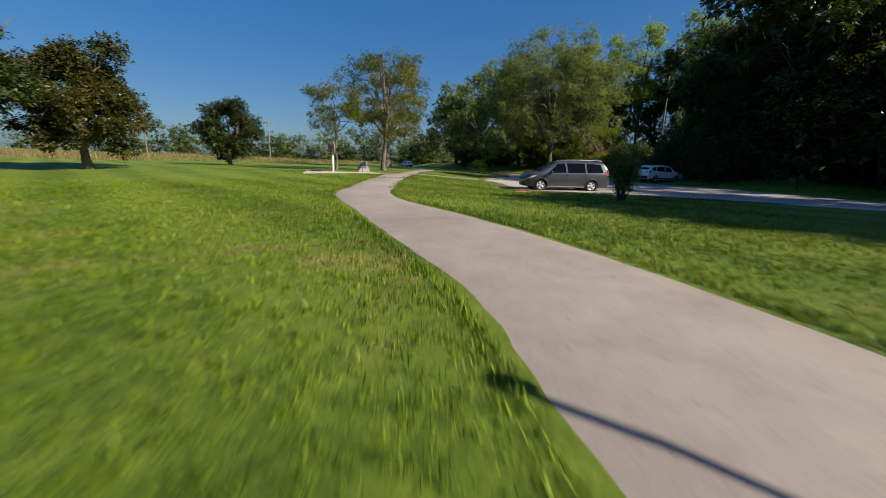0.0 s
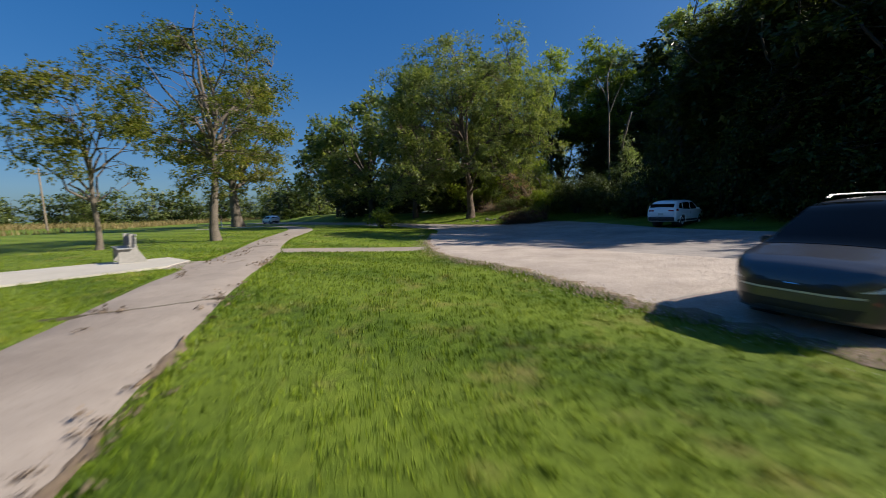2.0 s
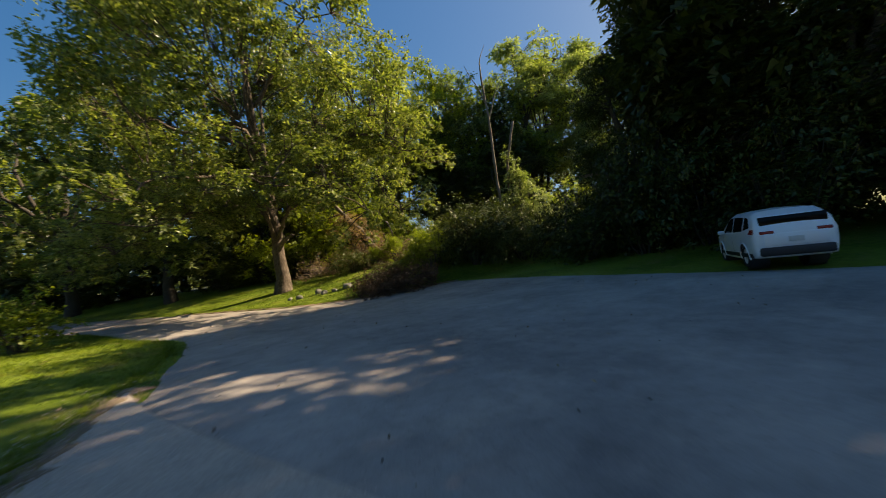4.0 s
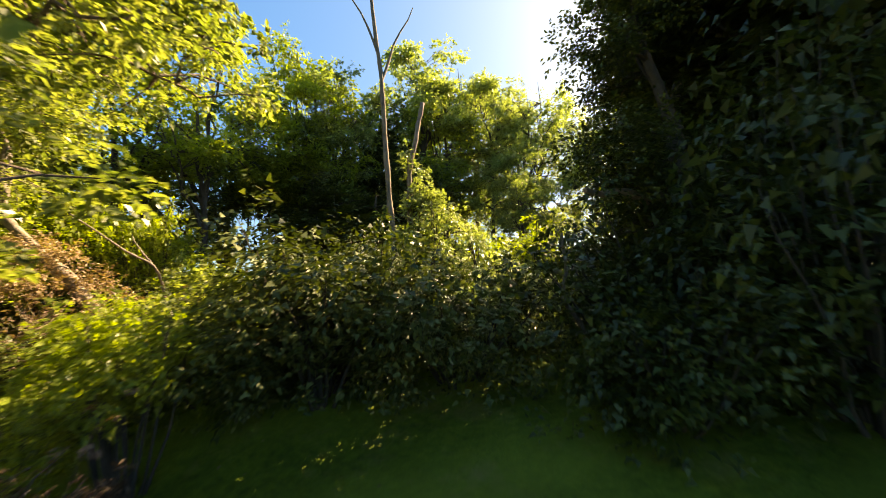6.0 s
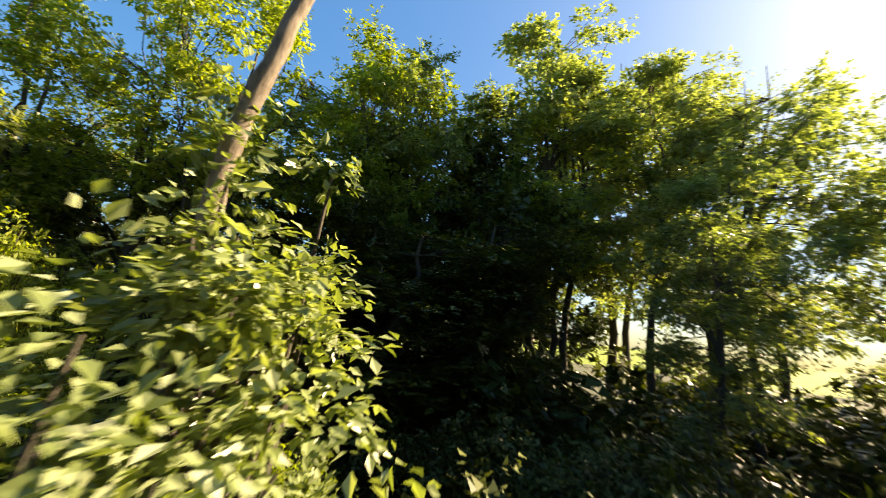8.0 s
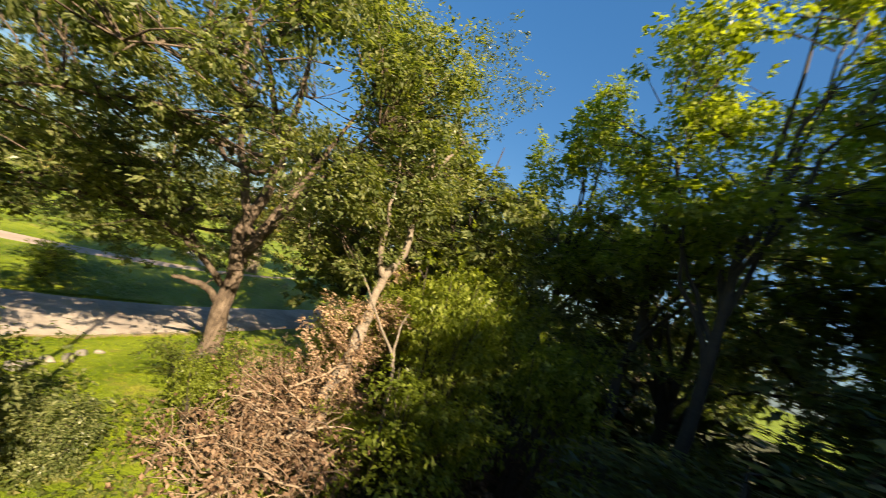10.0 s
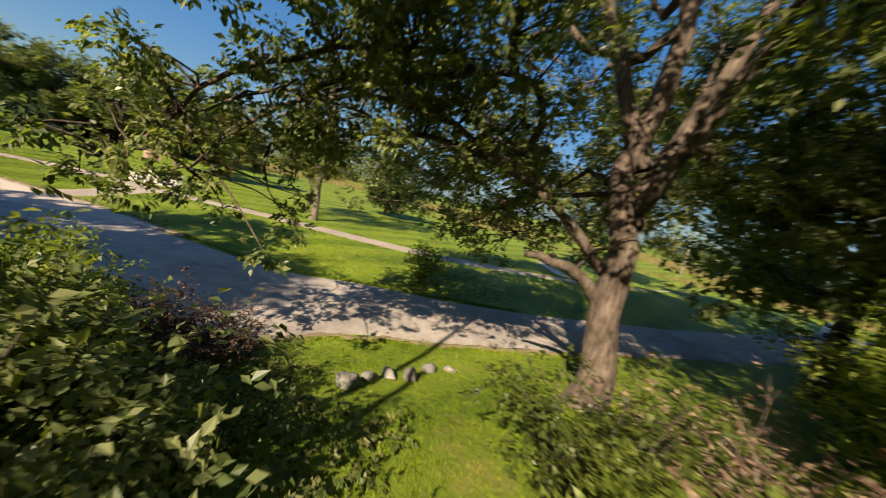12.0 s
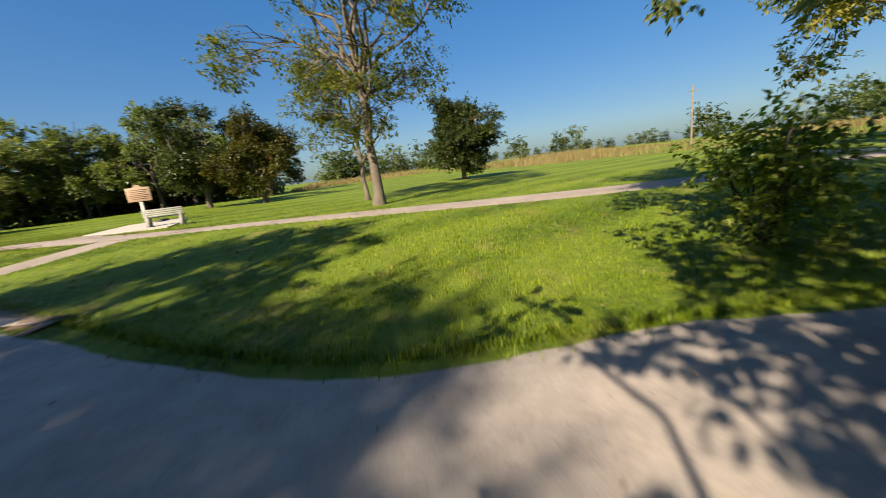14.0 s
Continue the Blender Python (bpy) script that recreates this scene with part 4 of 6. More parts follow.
# leaning, half-dead tree and its heap of fallen boughs
dt = dead_trunk("dying_tree", [on(18.0, 61.7, -0.2), (17.5, 62.3, 2.2), (16.9, 62.9, 3.6), (16.0, 63.5, 5.0), (15.24, 64.0, 6.3), (15.30, 64.37, 7.19), (15.23, 64.33, 8.61), (15.15, 64.34, 10.38), (15.28, 65.12, 12.38)], 0.23, 0.08,
                "leaning dying tree with pale forked trunk and brown leaves", (((15.24, 64.0, 6.25), (15.08, 63.55, 7.01), 0.15, 0.11), ((15.08, 63.55, 7.01), (14.92, 63.29, 9.17), 0.11, 0.05), ((15.16, 64.35, 10.35), (15.02, 64.06, 11.57), 0.1, 0.04), ((15.28, 65.12, 12.35), (12.6, 66.0, 14.5), 0.07, 0.02), ((14.92, 63.29, 9.17), (14.0, 62.6, 13.5), 0.05, 0.02)), BARK_PALE, "tree")
r = np.random.default_rng(71)
v, f = leaves(crown_points(34, (-4.2, 4.0, 15.2), (3.2, 3.2, 2.4), r, 0.3), 0.8, 120, 0.12, r)
np_object("crown", v, f, LEAF, dt)
tuft = np.concatenate([crown_points(48, (-1.9, 0.9, 3.3), (1.3, 1.0, 1.2), r, 0.2), crown_points(44, (-2.5, 2.7, 3.5), (1.1, 1.0, 1.5), r, 0.2), crown_points(36, (-0.8, 0.6, 1.6), (1.3, 1.1, 1.1), r, 0.2), crown_points(8, (-3.6, 3.4, 5.6), (0.4, 0.4, 0.5), r, 0.2)])
v, f = leaves(tuft, 0.38, 84, 0.085, r)
np_object("dead_foliage", v, f, LEAF_DEAD, dt)["label"] = "withered brown leaves"
dead_trunk("split_branch", [on(19.6, 63.2, -0.1), (19.07, 63.05, 4.1), (18.0, 62.9, 4.95), (16.45, 62.57, 6.1)], 0.06, 0.025, "pale split branch leaning by the dying tree", (((19.0, 63.0, 4.2), (18.3, 63.4, 5.6), 0.045, 0.015),), BARK_PALE, "branch")


def brush(name, at, size, seed, twigs, leafmat, bark, label, leafn=40, thick=0.022, leaf_size=0.1):
    """A heap of crossed dead boughs with withered leaves."""
    r = np.random.default_rng(seed)
    root = empty(name, at, label, "brush pile")
    w = Wood()
    ends = []
    for i in range(twigs // 5):
        a = r.normal(0, 0.42, 3) * np.array(size)
        k = max(0.15, 1 - (a[0] / size[0]) ** 2 - (a[1] / size[1]) ** 2)
        a[2] = abs(a[2]) * 0.8 * k
        turn = r.uniform(0, 6.28)
        d = np.array((math.cos(turn), math.sin(turn), r.uniform(-0.15, 0.75)))
        d /= np.linalg.norm(d)
        b = a + d * r.uniform(0.8, 2.1)
        b[2] = min(b[2], size[2] * (k + 0.3))
        b[:2] /= max(1.0, math.hypot(b[0] / size[0], b[1] / size[1]) / 1.15)
        line = curve_pts(a, b, 7, 0, 0.07, r, rise=0.15)
        fat = thick * r.uniform(0.5, 1.7)
        w.tube(line, np.linspace(fat, fat * 0.3, 7), 5)
        for j in range(6):                      # side twigs that fork towards the tip
            o = line[1 + j]
            e = o + (d * r.uniform(0.3, 0.9) + r.normal(0, 0.5, 3)) * r.uniform(0.3, 0.75)
            e[2] = max(e[2], 0.03)
            e[:2] /= max(1.0, math.hypot(e[0] / size[0], e[1] / size[1]) / 1.25)
            w.tube(curve_pts(o, e, 4, 0, 0.03, r), np.linspace(fat * 0.4, fat * 0.1, 4), 3)
            ends.append(e)
            if j % 2:
                ends.append((o + e) / 2)
    tagged(w.make("tangle", bark, root), kind="stuff")
    v, f = leaves(np.array(ends), 0.2, leafn, leaf_size, r)
    tagged(np_object("withered_foliage", v, f, leafmat, root), kind="stuff")
    return root


# this heap and the one at (19.8, 66.5) have shade in their colours
brush("brush_pile", on(13.5, 51.9), (1.7, 1.3, 0.9), 81, 380, LEAF_DEAD_SHADED, TWIG_SHADED, "heap of withered branches at the edge of the gravel, darkened as in shade", 30, 0.02, 0.06)
brush("brush_pile", on(17.9, 61.2), (2.3, 1.7, 2.0), 82, 420, LEAF_DEAD, DEADWOOD, "heap of dry tan branches and dead leaves under the leaning tree", 9, 0.03)
brush("brush_pile", on(18.8, 60.2), (2.4, 1.7, 1.2), 85, 380, LEAF_DEAD, DEADWOOD, "spread of dry tan sticks in front of the leaning tree", 6, 0.028)
brush("brush_pile", on(16.3, 63.0), (1.8, 1.5, 2.2), 86, 300, LEAF_DEAD, DEADWOOD, "tall heap of dead tan boughs against the leaning tree", 9, 0.03)
brush("brush_pile", on(19.8, 66.5), (2.6, 2.0, 2.0), 83, 260, LEAF_DEAD_SHADED, TWIG_SHADED, "heap of dead branches with shade put into their colour", 12)
brush("brush_pile", on(13.6, 61.6), (1.8, 1.2, 0.8), 84, 200, LEAF_DEAD, DEADWOOD, "low heap of dry sticks behind the maple", 5)

# torn stump beside the flight
st = empty("torn_stump", on(19.1, 55.7), "splintered brown stump with torn bark and bare roots", "stump")
r = np.random.default_rng(72)
SIDES, RINGS = 36, 16
ridge = 1 + 0.22 * np.sin(np.arange(SIDES) * 2 * math.pi / SIDES * 7 + 1) * r.random(SIDES) + r.normal(0, 0.09, SIDES)
peak = 1.55 + 0.55 * r.random(SIDES)
rows = []
for i in range(RINGS):
    u = i / (RINGS - 1)
    a = np.arange(SIDES) * 2 * math.pi / SIDES + 0.25 * u
    rad = (0.24 + 0.22 * (1 - u) ** 3) * ridge * (1 + r.normal(0, 0.05, SIDES))
    rows.append(np.stack([np.cos(a) * rad + 0.1 * u, np.sin(a) * rad, -0.15 + u * (peak + 0.15)], 1))
rows.append(rows[-1] * np.array((0.35, 0.35, 0.75)))
i = np.arange(RINGS)[:, None] * SIDES
j = np.arange(SIDES)[None]
q = np.stack([i + j, i + (j + 1) % SIDES, i + SIDES + (j + 1) % SIDES, i + SIDES + j], -1).reshape(-1, 4)
np_object("torn_trunk", np.concatenate(rows), q, BARK_TORN, st, True)
for i in range(9):
    a = r.random() * 6.28
    w = Wood()
    if i < 5:
        w.tube(curve_pts((math.cos(a) * 0.2, math.sin(a) * 0.2, 1.1 + 0.1 * i), (math.cos(a) * 0.85, math.sin(a) * 0.85, 1.1 + r.random() * 1.2), 6, 0, 0.06, r), np.linspace(0.035, 0.008, 6), 5)
        w.make("splinter", DEADWOOD, st)
    else:
        w.tube(curve_pts((math.cos(a) * 0.3, math.sin(a) * 0.3, 0.35), (math.cos(a) * 1.0, math.sin(a) * 1.0, -0.1), 6, 0, 0.04, r), np.linspace(0.1, 0.03, 6), 6)
        w.make("root", BARK_TORN, st)


# ---- stones beside the maple ----
def stone(at, size, seed, material, label):
    bm = bmesh.new()
    bmesh.ops.create_icosphere(bm, subdivisions=3, radius=1)
    r = random.Random(seed)
    off = Vector((r.uniform(0, 50), r.uniform(0, 50), r.uniform(0, 50)))
    cuts = [(Vector((r.gauss(0, 1), r.gauss(0, 1), r.gauss(0, 1))).normalized(), r.uniform(0.62, 0.9)) for _ in range(9)]
    for v in bm.verts:
        p = v.co.copy()
        for d, lim in cuts:          # broken faces
            over = p.dot(d) - lim
            if over > 0:
                p -= d * over
        p *= 1 + 0.16 * noise.noise(p * 1.1 + off) + 0.07 * noise.noise(p * 4.0 + off)
        v.co = Vector((p.x * size[0], p.y * size[1], p.z * size[2])) * 1.12
    ob = bm_object("boulder", bm, material)
    ob.matrix_basis = pose(*at, r.uniform(-10, 10), r.uniform(-10, 10), r.uniform(0, 360))
    return tagged(ob, label, "stone", "row of boulders")


stone(on(12.6, 55.55, 0.09), (0.255, 0.21, 0.203), 1, STONE, "dark grey boulder lying on the grass")
stone(on(11.95, 55.75, 0.06), (0.165, 0.135, 0.128), 2, STONE, "small grey boulder lying on the grass")
stone(on(11.5, 56.05, 0.0675), (0.24, 0.128, 0.12), 3, STONE_PALE, "long pale boulder lying on the grass")
stone(on(11.35, 56.5, 0.09), (0.195, 0.165, 0.165), 4, STONE, "mottled grey boulder lying on the grass")
stone(on(10.4, 56.75, 0.06), (0.203, 0.15, 0.12), 5, STONE, "flat grey boulder lying on the grass")
stone(on(10.05, 57.2, 0.045), (0.15, 0.12, 0.0975), 6, STONE_PALE, "small pale boulder lying on the grass")


# ---- vehicles ----
def paint(name, col, metal=0.6, rough=0.3):
    m, t, p = mat(name)
    v = coords(t)
    dust = noise_tex(t, 3.0, 5, 0.6, v)
    t.links.new(mix(t, math_node(t, "MULTIPLY", dust, 0.25), col, tuple(min(1, c * 1.25 + 0.02) for c in col)), p.inputs["Base Color"])
    p.inputs["Metallic"].default_value, p.inputs["Roughness"].default_value = metal, rough
    p.inputs["Coat Weight"].default_value, p.inputs["Coat Roughness"].default_value = 0.7, 0.08
    return m


def plain(name, col, rough=0.5, metal=0.0, spec=0.5):
    m, t, p = mat(name)
    t.links.new(ramp(t, noise_tex(t, 9, 4, 0.6, coords(t)), ((0.3, tuple(c * 0.85 for c in col)), (0.7, col))), p.inputs["Base Color"])
    p.inputs["Roughness"].default_value, p.inputs["Metallic"].default_value = rough, metal
    p.inputs["Specular IOR Level"].default_value = spec
    return m


PAINT_GREY = paint("metallic_grey_paint", (0.085, 0.085, 0.092), 0.6, 0.36)
PAINT_WHITE = paint("white_car_paint", (0.78, 0.79, 0.8), 0.0, 0.35)
GLASS_DARK = plain("tinted_car_glass", (0.005, 0.006, 0.007), 0.08, 0.0, 0.12)
RUBBER = plain("tyre_rubber", (0.022, 0.022, 0.023), 0.8)
BLACK = plain("black_plastic", (0.02, 0.02, 0.022), 0.55)
ALLOY = plain("alloy_wheel", (0.6, 0.6, 0.6), 0.42, 0.45)
CHROME = plain("bright_trim", (0.7, 0.7, 0.7), 0.15, 1.0)
LAMP_CLEAR = plain("headlamp_lens", (0.72, 0.74, 0.78), 0.12, 0.0, 0.8)
LAMP_RED = plain("tail_lamp_red", (0.35, 0.015, 0.012), 0.15, 0.0, 0.7)
LAMP_AMBER = plain("amber_lens", (0.6, 0.25, 0.05), 0.15)
PLATE = plain("plate_white", (0.6, 0.6, 0.58), 0.4)


class Shell:
    """A car body by stations along its length: x, bottom, belt, top, half width."""

    def __init__(self, rows, roof, tuck):
        self.r = np.array(rows, float)
        self.roof, self.tuck = roof, tuck

    def at(self, x):
        return [float(np.interp(x, self.r[:, 0], self.r[:, k])) for k in range(1, 5)]

    def y(self, x, z):
        b, belt, top, w = self.at(x)
        belt = min(belt, top - 0.03)
        if z <= belt:
            s = (z - b) / max(belt - b, 0.05)
            return w * (0.93 + 0.07 * math.sin(min(1, max(0, s * 1.15 + 0.05)) * math.pi * 0.62))
        return w * (0.985 - self.tuck * (z - belt) / max(self.roof - belt, 0.05))

    def ring(self, x):
        b, belt, top, w = self.at(x)
        belt = min(belt, top - 0.03)
        side = [(self.y(x, z), z) for z in np.linspace(b, belt, 9)] + [(self.y(x, z), z) for z in np.linspace(belt, top, 7)[1:]]
        yt = side[-1][0]
        rad = min(0.16, (top - belt) * 0.5 + 0.03)
        out = []
        for y, z in side:
            k = max(0.0, (z - (top - rad)) / rad)
            out.append((y - rad * 0.75 * k ** 2.2, z - rad * 0.12 * k))
        yt = out[-1][0]
        crown = [(yt * s, top - rad * 0.12 + 0.035 * (1 - s * s)) for s in (0.85, 0.6, 0.3, 0.0)]
        under = [(w * 0.8, b - 0.02), (0.0, b - 0.03)]
        return under[::-1] + out + crown

    def top_z(self, x, y):
        b, belt, top, w = self.at(x)
        ring = self.ring(x)[2:]
        yt = ring[14][0]
        return top - 0.012 + 0.035 * (1 - min(1, abs(y) / max(yt, 0.1)) ** 2)


def patch(name, shell, quad, material, parent, kind="side", sign=1, out=0.006, nu=10, nv=5, label=""):
    """A panel that lies on the body: side panels by (x, z) corners, top panels by (x, y) corners."""
    bm = bmesh.new()
    grid = []
    (a, b, c, d) = [np.array(q, float) for q in quad]
    for i in range(nu + 1):
        row = []
        for j in range(nv + 1):
            u, v = i / nu, j / nv
            p = (a * (1 - u) + b * u) * (1 - v) + (d * (1 - u) + c * u) * v
            if kind == "side":
                row.append(bm.verts.new((p[0], sign * (shell.y(p[0], p[1]) + out), p[1])))
            elif kind == "top":
                row.append(bm.verts.new((p[0], p[1], shell.top_z(p[0], p[1]) + out)))
            else:
                row.append(bm.verts.new((kind(p[1], p[0]) , p[0], p[1])))
        grid.append(row)
    for i in range(nu):
        for j in range(nv):
            bm.faces.new((grid[i][j], grid[i + 1][j], grid[i + 1][j + 1], grid[i][j + 1]))
    bmesh.ops.recalc_face_normals(bm, faces=bm.faces)
    ob = bm_object(name, bm, material, parent, label)
    return ob


def box_bm(lo, hi, bevel=0.02, seg=2):
    bm = bmesh.new()
    bmesh.ops.create_cube(bm, size=1)
    for v in bm.verts:
        v.co = Vector([lo[k] + (v.co[k] + 0.5) * (hi[k] - lo[k]) for k in range(3)])
    if bevel:
        bmesh.ops.bevel(bm, geom=bm.edges[:], offset=bevel, segments=seg, affect="EDGES", profile=0.5)
    return bm


def wheel(parent, x, y, r, width, spokes=5):
    sgn = 1 if y > 0 else -1
    root = new("wheel")
    root.parent = parent
    root.matrix_basis = pose(x, y, r)
    def ring(profile, n=32):
        bm = bmesh.new()
        rows = [[bm.verts.new((math.cos(a) * p, yy, math.sin(a) * p)) for p, yy in profile] for a in np.linspace(0, 2 * math.pi, n, endpoint=False)]
        for i in range(n):
            for j in range(len(profile) - 1):
                bm.faces.new((rows[i][j], rows[(i + 1) % n][j], rows[(i + 1) % n][j + 1], rows[i][j + 1]))
        bmesh.ops.recalc_face_normals(bm, faces=bm.faces)
        return bm
    h = width / 2
    bm_object("tyre", ring([(r * 0.66, -h), (r * 0.9, -h), (r * 0.985, -h * 0.75), (r, -h * 0.4), (r, h * 0.4), (r * 0.985, h * 0.75), (r * 0.9, h), (r * 0.68, h * 0.95), (r * 0.66, h * 0.6)]), RUBBER, root)
    bm = ring([(r * 0.68, sgn * h * 0.85), (r * 0.62, sgn * h * 0.8), (r * 0.6, -sgn * h * 0.4), (0.02, -sgn * h * 0.5)])
    for k in range(spokes):
        a = k * 2 * math.pi / spokes
        for da in (-0.16, 0.16):
            c = [(math.cos(a + da * 0.4) * r * 0.08, math.sin(a + da * 0.4) * r * 0.08), (math.cos(a + da) * r * 0.64, math.sin(a + da) * r * 0.64)]
            n = Vector((-math.sin(a), 0, math.cos(a))) * 0.024
            vs = []
            for (px, pz), k2 in zip(c, (1.3, 0.9)):
                for s in (-1, 1):
                    for yy in (sgn * h * 0.78, sgn * h * 0.5):
                        vs.append(bm.verts.new((px + n.x * s * k2, yy, pz + n.z * s * k2)))
            for q in ((0, 2, 6, 4), (0, 4, 5, 1), (2, 3, 7, 6)):
                bm.faces.new([vs[i] for i in q])
    bm_object("rim", bm, ALLOY, root)
    bm = ring([(r * 0.14, sgn * h * 0.7), (r * 0.12, sgn * h * 0.86), (0.005, sgn * h * 0.88)], 16)
    bm_object("hub_cap", bm, ALLOY, root)
    return root


def car(name, at, heading, rows, roof, tuck, wheels, wr_, body_paint, label, glass, doors, lamps, rails=None, trim=None, category="car"):
    root = empty(name, at, label, category, "parked cars", heading)
    root.matrix_basis = root.matrix_basis @ Matrix.Scale(1 / K, 4)
    sh = Shell(rows, roof, tuck)
    xs = np.linspace(rows[0][0], rows[-1][0], 110)
    bm = bmesh.new()
    rings = []
    for x in xs:
        half = sh.ring(x)
        pts = [(y, z) for y, z in half] + [(-y, z) for y, z in half[-2:0:-1]]
        rings.append([bm.verts.new((x, y, z)) for y, z in pts])
    n = len(rings[0])
    for a, b in zip(rings, rings[1:]):
        for j in range(n):
            bm.faces.new((a[j], a[(j + 1) % n], b[(j + 1) % n], b[j]))
    bm.faces.new(rings[0])
    bm.faces.new(rings[-1][::-1])
    gone = [f for f in bm.faces if any(math.hypot(f.calc_center_median().x - wx, f.calc_center_median().z - wr_) < wr_ + 0.05 and abs(f.calc_center_median().y) > 0.45 for wx in wheels)]
    bmesh.ops.delete(bm, geom=gone, context="FACES")
    bmesh.ops.recalc_face_normals(bm, faces=bm.faces)
    body = bm_object("body", bm, body_paint, root)
    for wx in wheels:
        for s in (1, -1):
            wood = Wood()
            ang = np.linspace(-0.22, math.pi + 0.22, 18)
            line = [(wx + math.cos(a) * (wr_ + 0.06), s * (sh.y(wx + math.cos(a) * (wr_ + 0.06), max(0.25, wr_ + math.sin(a) * (wr_ + 0.06))) + 0.005), wr_ + math.sin(a) * (wr_ + 0.06)) for a in ang]
            wood.tube(line, [0.022] * 18, 8)
            wood.make("wheel_arch", body_paint, root)
            w2 = Wood()
            w2.tube([(wx, s * 0.42, wr_), (wx, s * (sh.y(wx, wr_) - 0.06), wr_)], [wr_ + 0.06, wr_ + 0.06], 24)
            w2.make("wheel_well", BLACK, root)
            wheel(root, wx, s * (sh.y(wx, wr_) - 0.1), wr_, 0.22)
    for nm, kind, quad in glass:
        for s in ((1, -1) if kind == "side" else (1,)):
            patch(nm, sh, quad, GLASS_DARK, root, kind, s)
    for x0, z0, z1 in doors:
        for s in (1, -1):
            patch("door_seam", sh, ((x0 - 0.006, z0), (x0 + 0.006, z0), (x0 + 0.006, z1), (x0 - 0.006, z1)), BLACK, root, "side", s, 0.003, 1, 8)
    for nm, quad, material in lamps:
        for s in (1, -1):
            patch(nm, sh, quad, material, root, "side", s, 0.008)
    return root, sh


VAN = [(-2.52, 0.42, 0.95, 1.02, 0.80), (-2.49, 0.32, 0.98, 1.16, 0.9), (-2.42, 0.28, 1.0, 1.38, 0.94), (-2.26, 0.26, 1.02, 1.66, 0.955), (-2.1, 0.26, 1.02, 1.73, 0.965), (-1.2, 0.22, 1.03, 1.76, 0.985), (0.0, 0.2, 1.02, 1.755, 0.99),
       (0.55, 0.2, 1.0, 1.72, 0.985), (0.85, 0.2, 0.98, 1.62, 0.98), (1.3, 0.22, 0.98, 1.33, 0.97), (1.62, 0.24, 0.97, 1.12, 0.96), (1.95, 0.24, 0.93, 1.03, 0.93), (2.2, 0.24, 0.87, 0.97, 0.86), (2.38, 0.25, 0.79, 0.9, 0.74), (2.48, 0.27, 0.7, 0.82, 0.58), (2.55, 0.32, 0.6, 0.7, 0.38)]
van, vs = car("minivan", on(10.03, 24.17, 0.02), 196, VAN, 1.76, 0.27, (1.56, -1.47), 0.335, PAINT_GREY, "dark metallic grey minivan parked on gravel with silver roof rails",
              [("windshield", "top", ((0.68, -0.64), (1.68, -0.79), (1.68, 0.79), (0.68, 0.64))), ("side_window", "side", ((0.1, 1.06), (1.12, 1.05), (0.62, 1.56), (0.18, 1.6))),
               ("side_window", "side", ((-1.05, 1.08), (0.0, 1.06), (0.06, 1.61), (-1.0, 1.62))), ("side_window", "side", ((-2.12, 1.12), (-1.15, 1.09), (-1.1, 1.62), (-1.95, 1.58)))],
              [(1.18, 0.34, 1.0), (0.05, 0.3, 1.68), (-1.1, 0.55, 1.68)],
              [("headlamp", ((2.47, 0.655), (2.2, 0.685), (1.74, 0.915), (2.12, 0.85)), LAMP_CLEAR), ("turn_signal", ((1.93, 0.85), (1.88, 0.845), (1.75, 0.913), (1.84, 0.89)), LAMP_AMBER),
               ("tail_lamp", ((-2.46, 1.02), (-2.18, 1.02), (-2.2, 1.18), (-2.43, 1.2)), LAMP_RED), ("belt_trim", ((-2.2, 1.035), (1.2, 1.015), (1.2, 1.04), (-2.2, 1.065)), CHROME),
               ("sill_trim", ((-1.0, 0.25), (1.1, 0.25), (1.1, 0.29), (-1.0, 0.29)), CHROME)])
for s in (1, -1):
    for x in (0.35, -0.75):
        part("door_handle", box_bm((x - 0.42, s * 0.985 - 0.02, 0.93), (x - 0.24, s * 0.985 + 0.03, 0.97), 0.012), PAINT_GREY, van)
    part("wing_mirror", box_bm((0.95, s * 1.08 - 0.1, 1.0), (1.1, s * 1.08 + 0.1, 1.16), 0.04), BLACK, van)
    w = Wood()
    w.tube([(0.2, s * 0.72, 1.75), (0.08, s * 0.72, 1.80), (-0.8, s * 0.71, 1.815), (-1.85, s * 0.7, 1.81), (-2.0, s * 0.7, 1.76)], [0.015] * 5, 8)
    w.make("roof_rail", ALLOY, van)


def nose(shell):
    """How far forward the front of a body lies, at a height and a distance from its middle."""
    xs = np.linspace(shell.r[-1, 0], 1.6, 140)

    def front(z, y):
        for x in xs:
            low, belt, top, wide = shell.at(x)
            if low <= z <= top - 0.01 and shell.y(x, z) >= abs(y):
                return x + 0.008
        return 1.6
    return front


front = nose(vs)
patch("grille", vs, ((-0.6, 0.605), (0.6, 0.605), (0.46, 0.73), (-0.46, 0.73)), BLACK, van, front, nu=24, nv=4)
patch("grille_trim", vs, ((-0.66, 0.575), (0.66, 0.575), (0.66, 0.6), (-0.66, 0.6)), ALLOY, van, front, nu=24, nv=1)
patch("bumper_intake", vs, ((-0.6, 0.3), (0.6, 0.3), (0.66, 0.45), (-0.66, 0.45)), BLACK, van, front, nu=24, nv=3)
patch("badge", vs, ((-0.07, 0.68), (0.07, 0.68), (0.06, 0.73), (-0.06, 0.73)), CHROME, van, front, nu=4, nv=3)
pane = box_bm((-2.5, -0.62, 1.14), (-2.44, 0.62, 1.54), 0.02)
for q in pane.verts:
    q.co.x += (q.co.z - 1.14) * 0.5
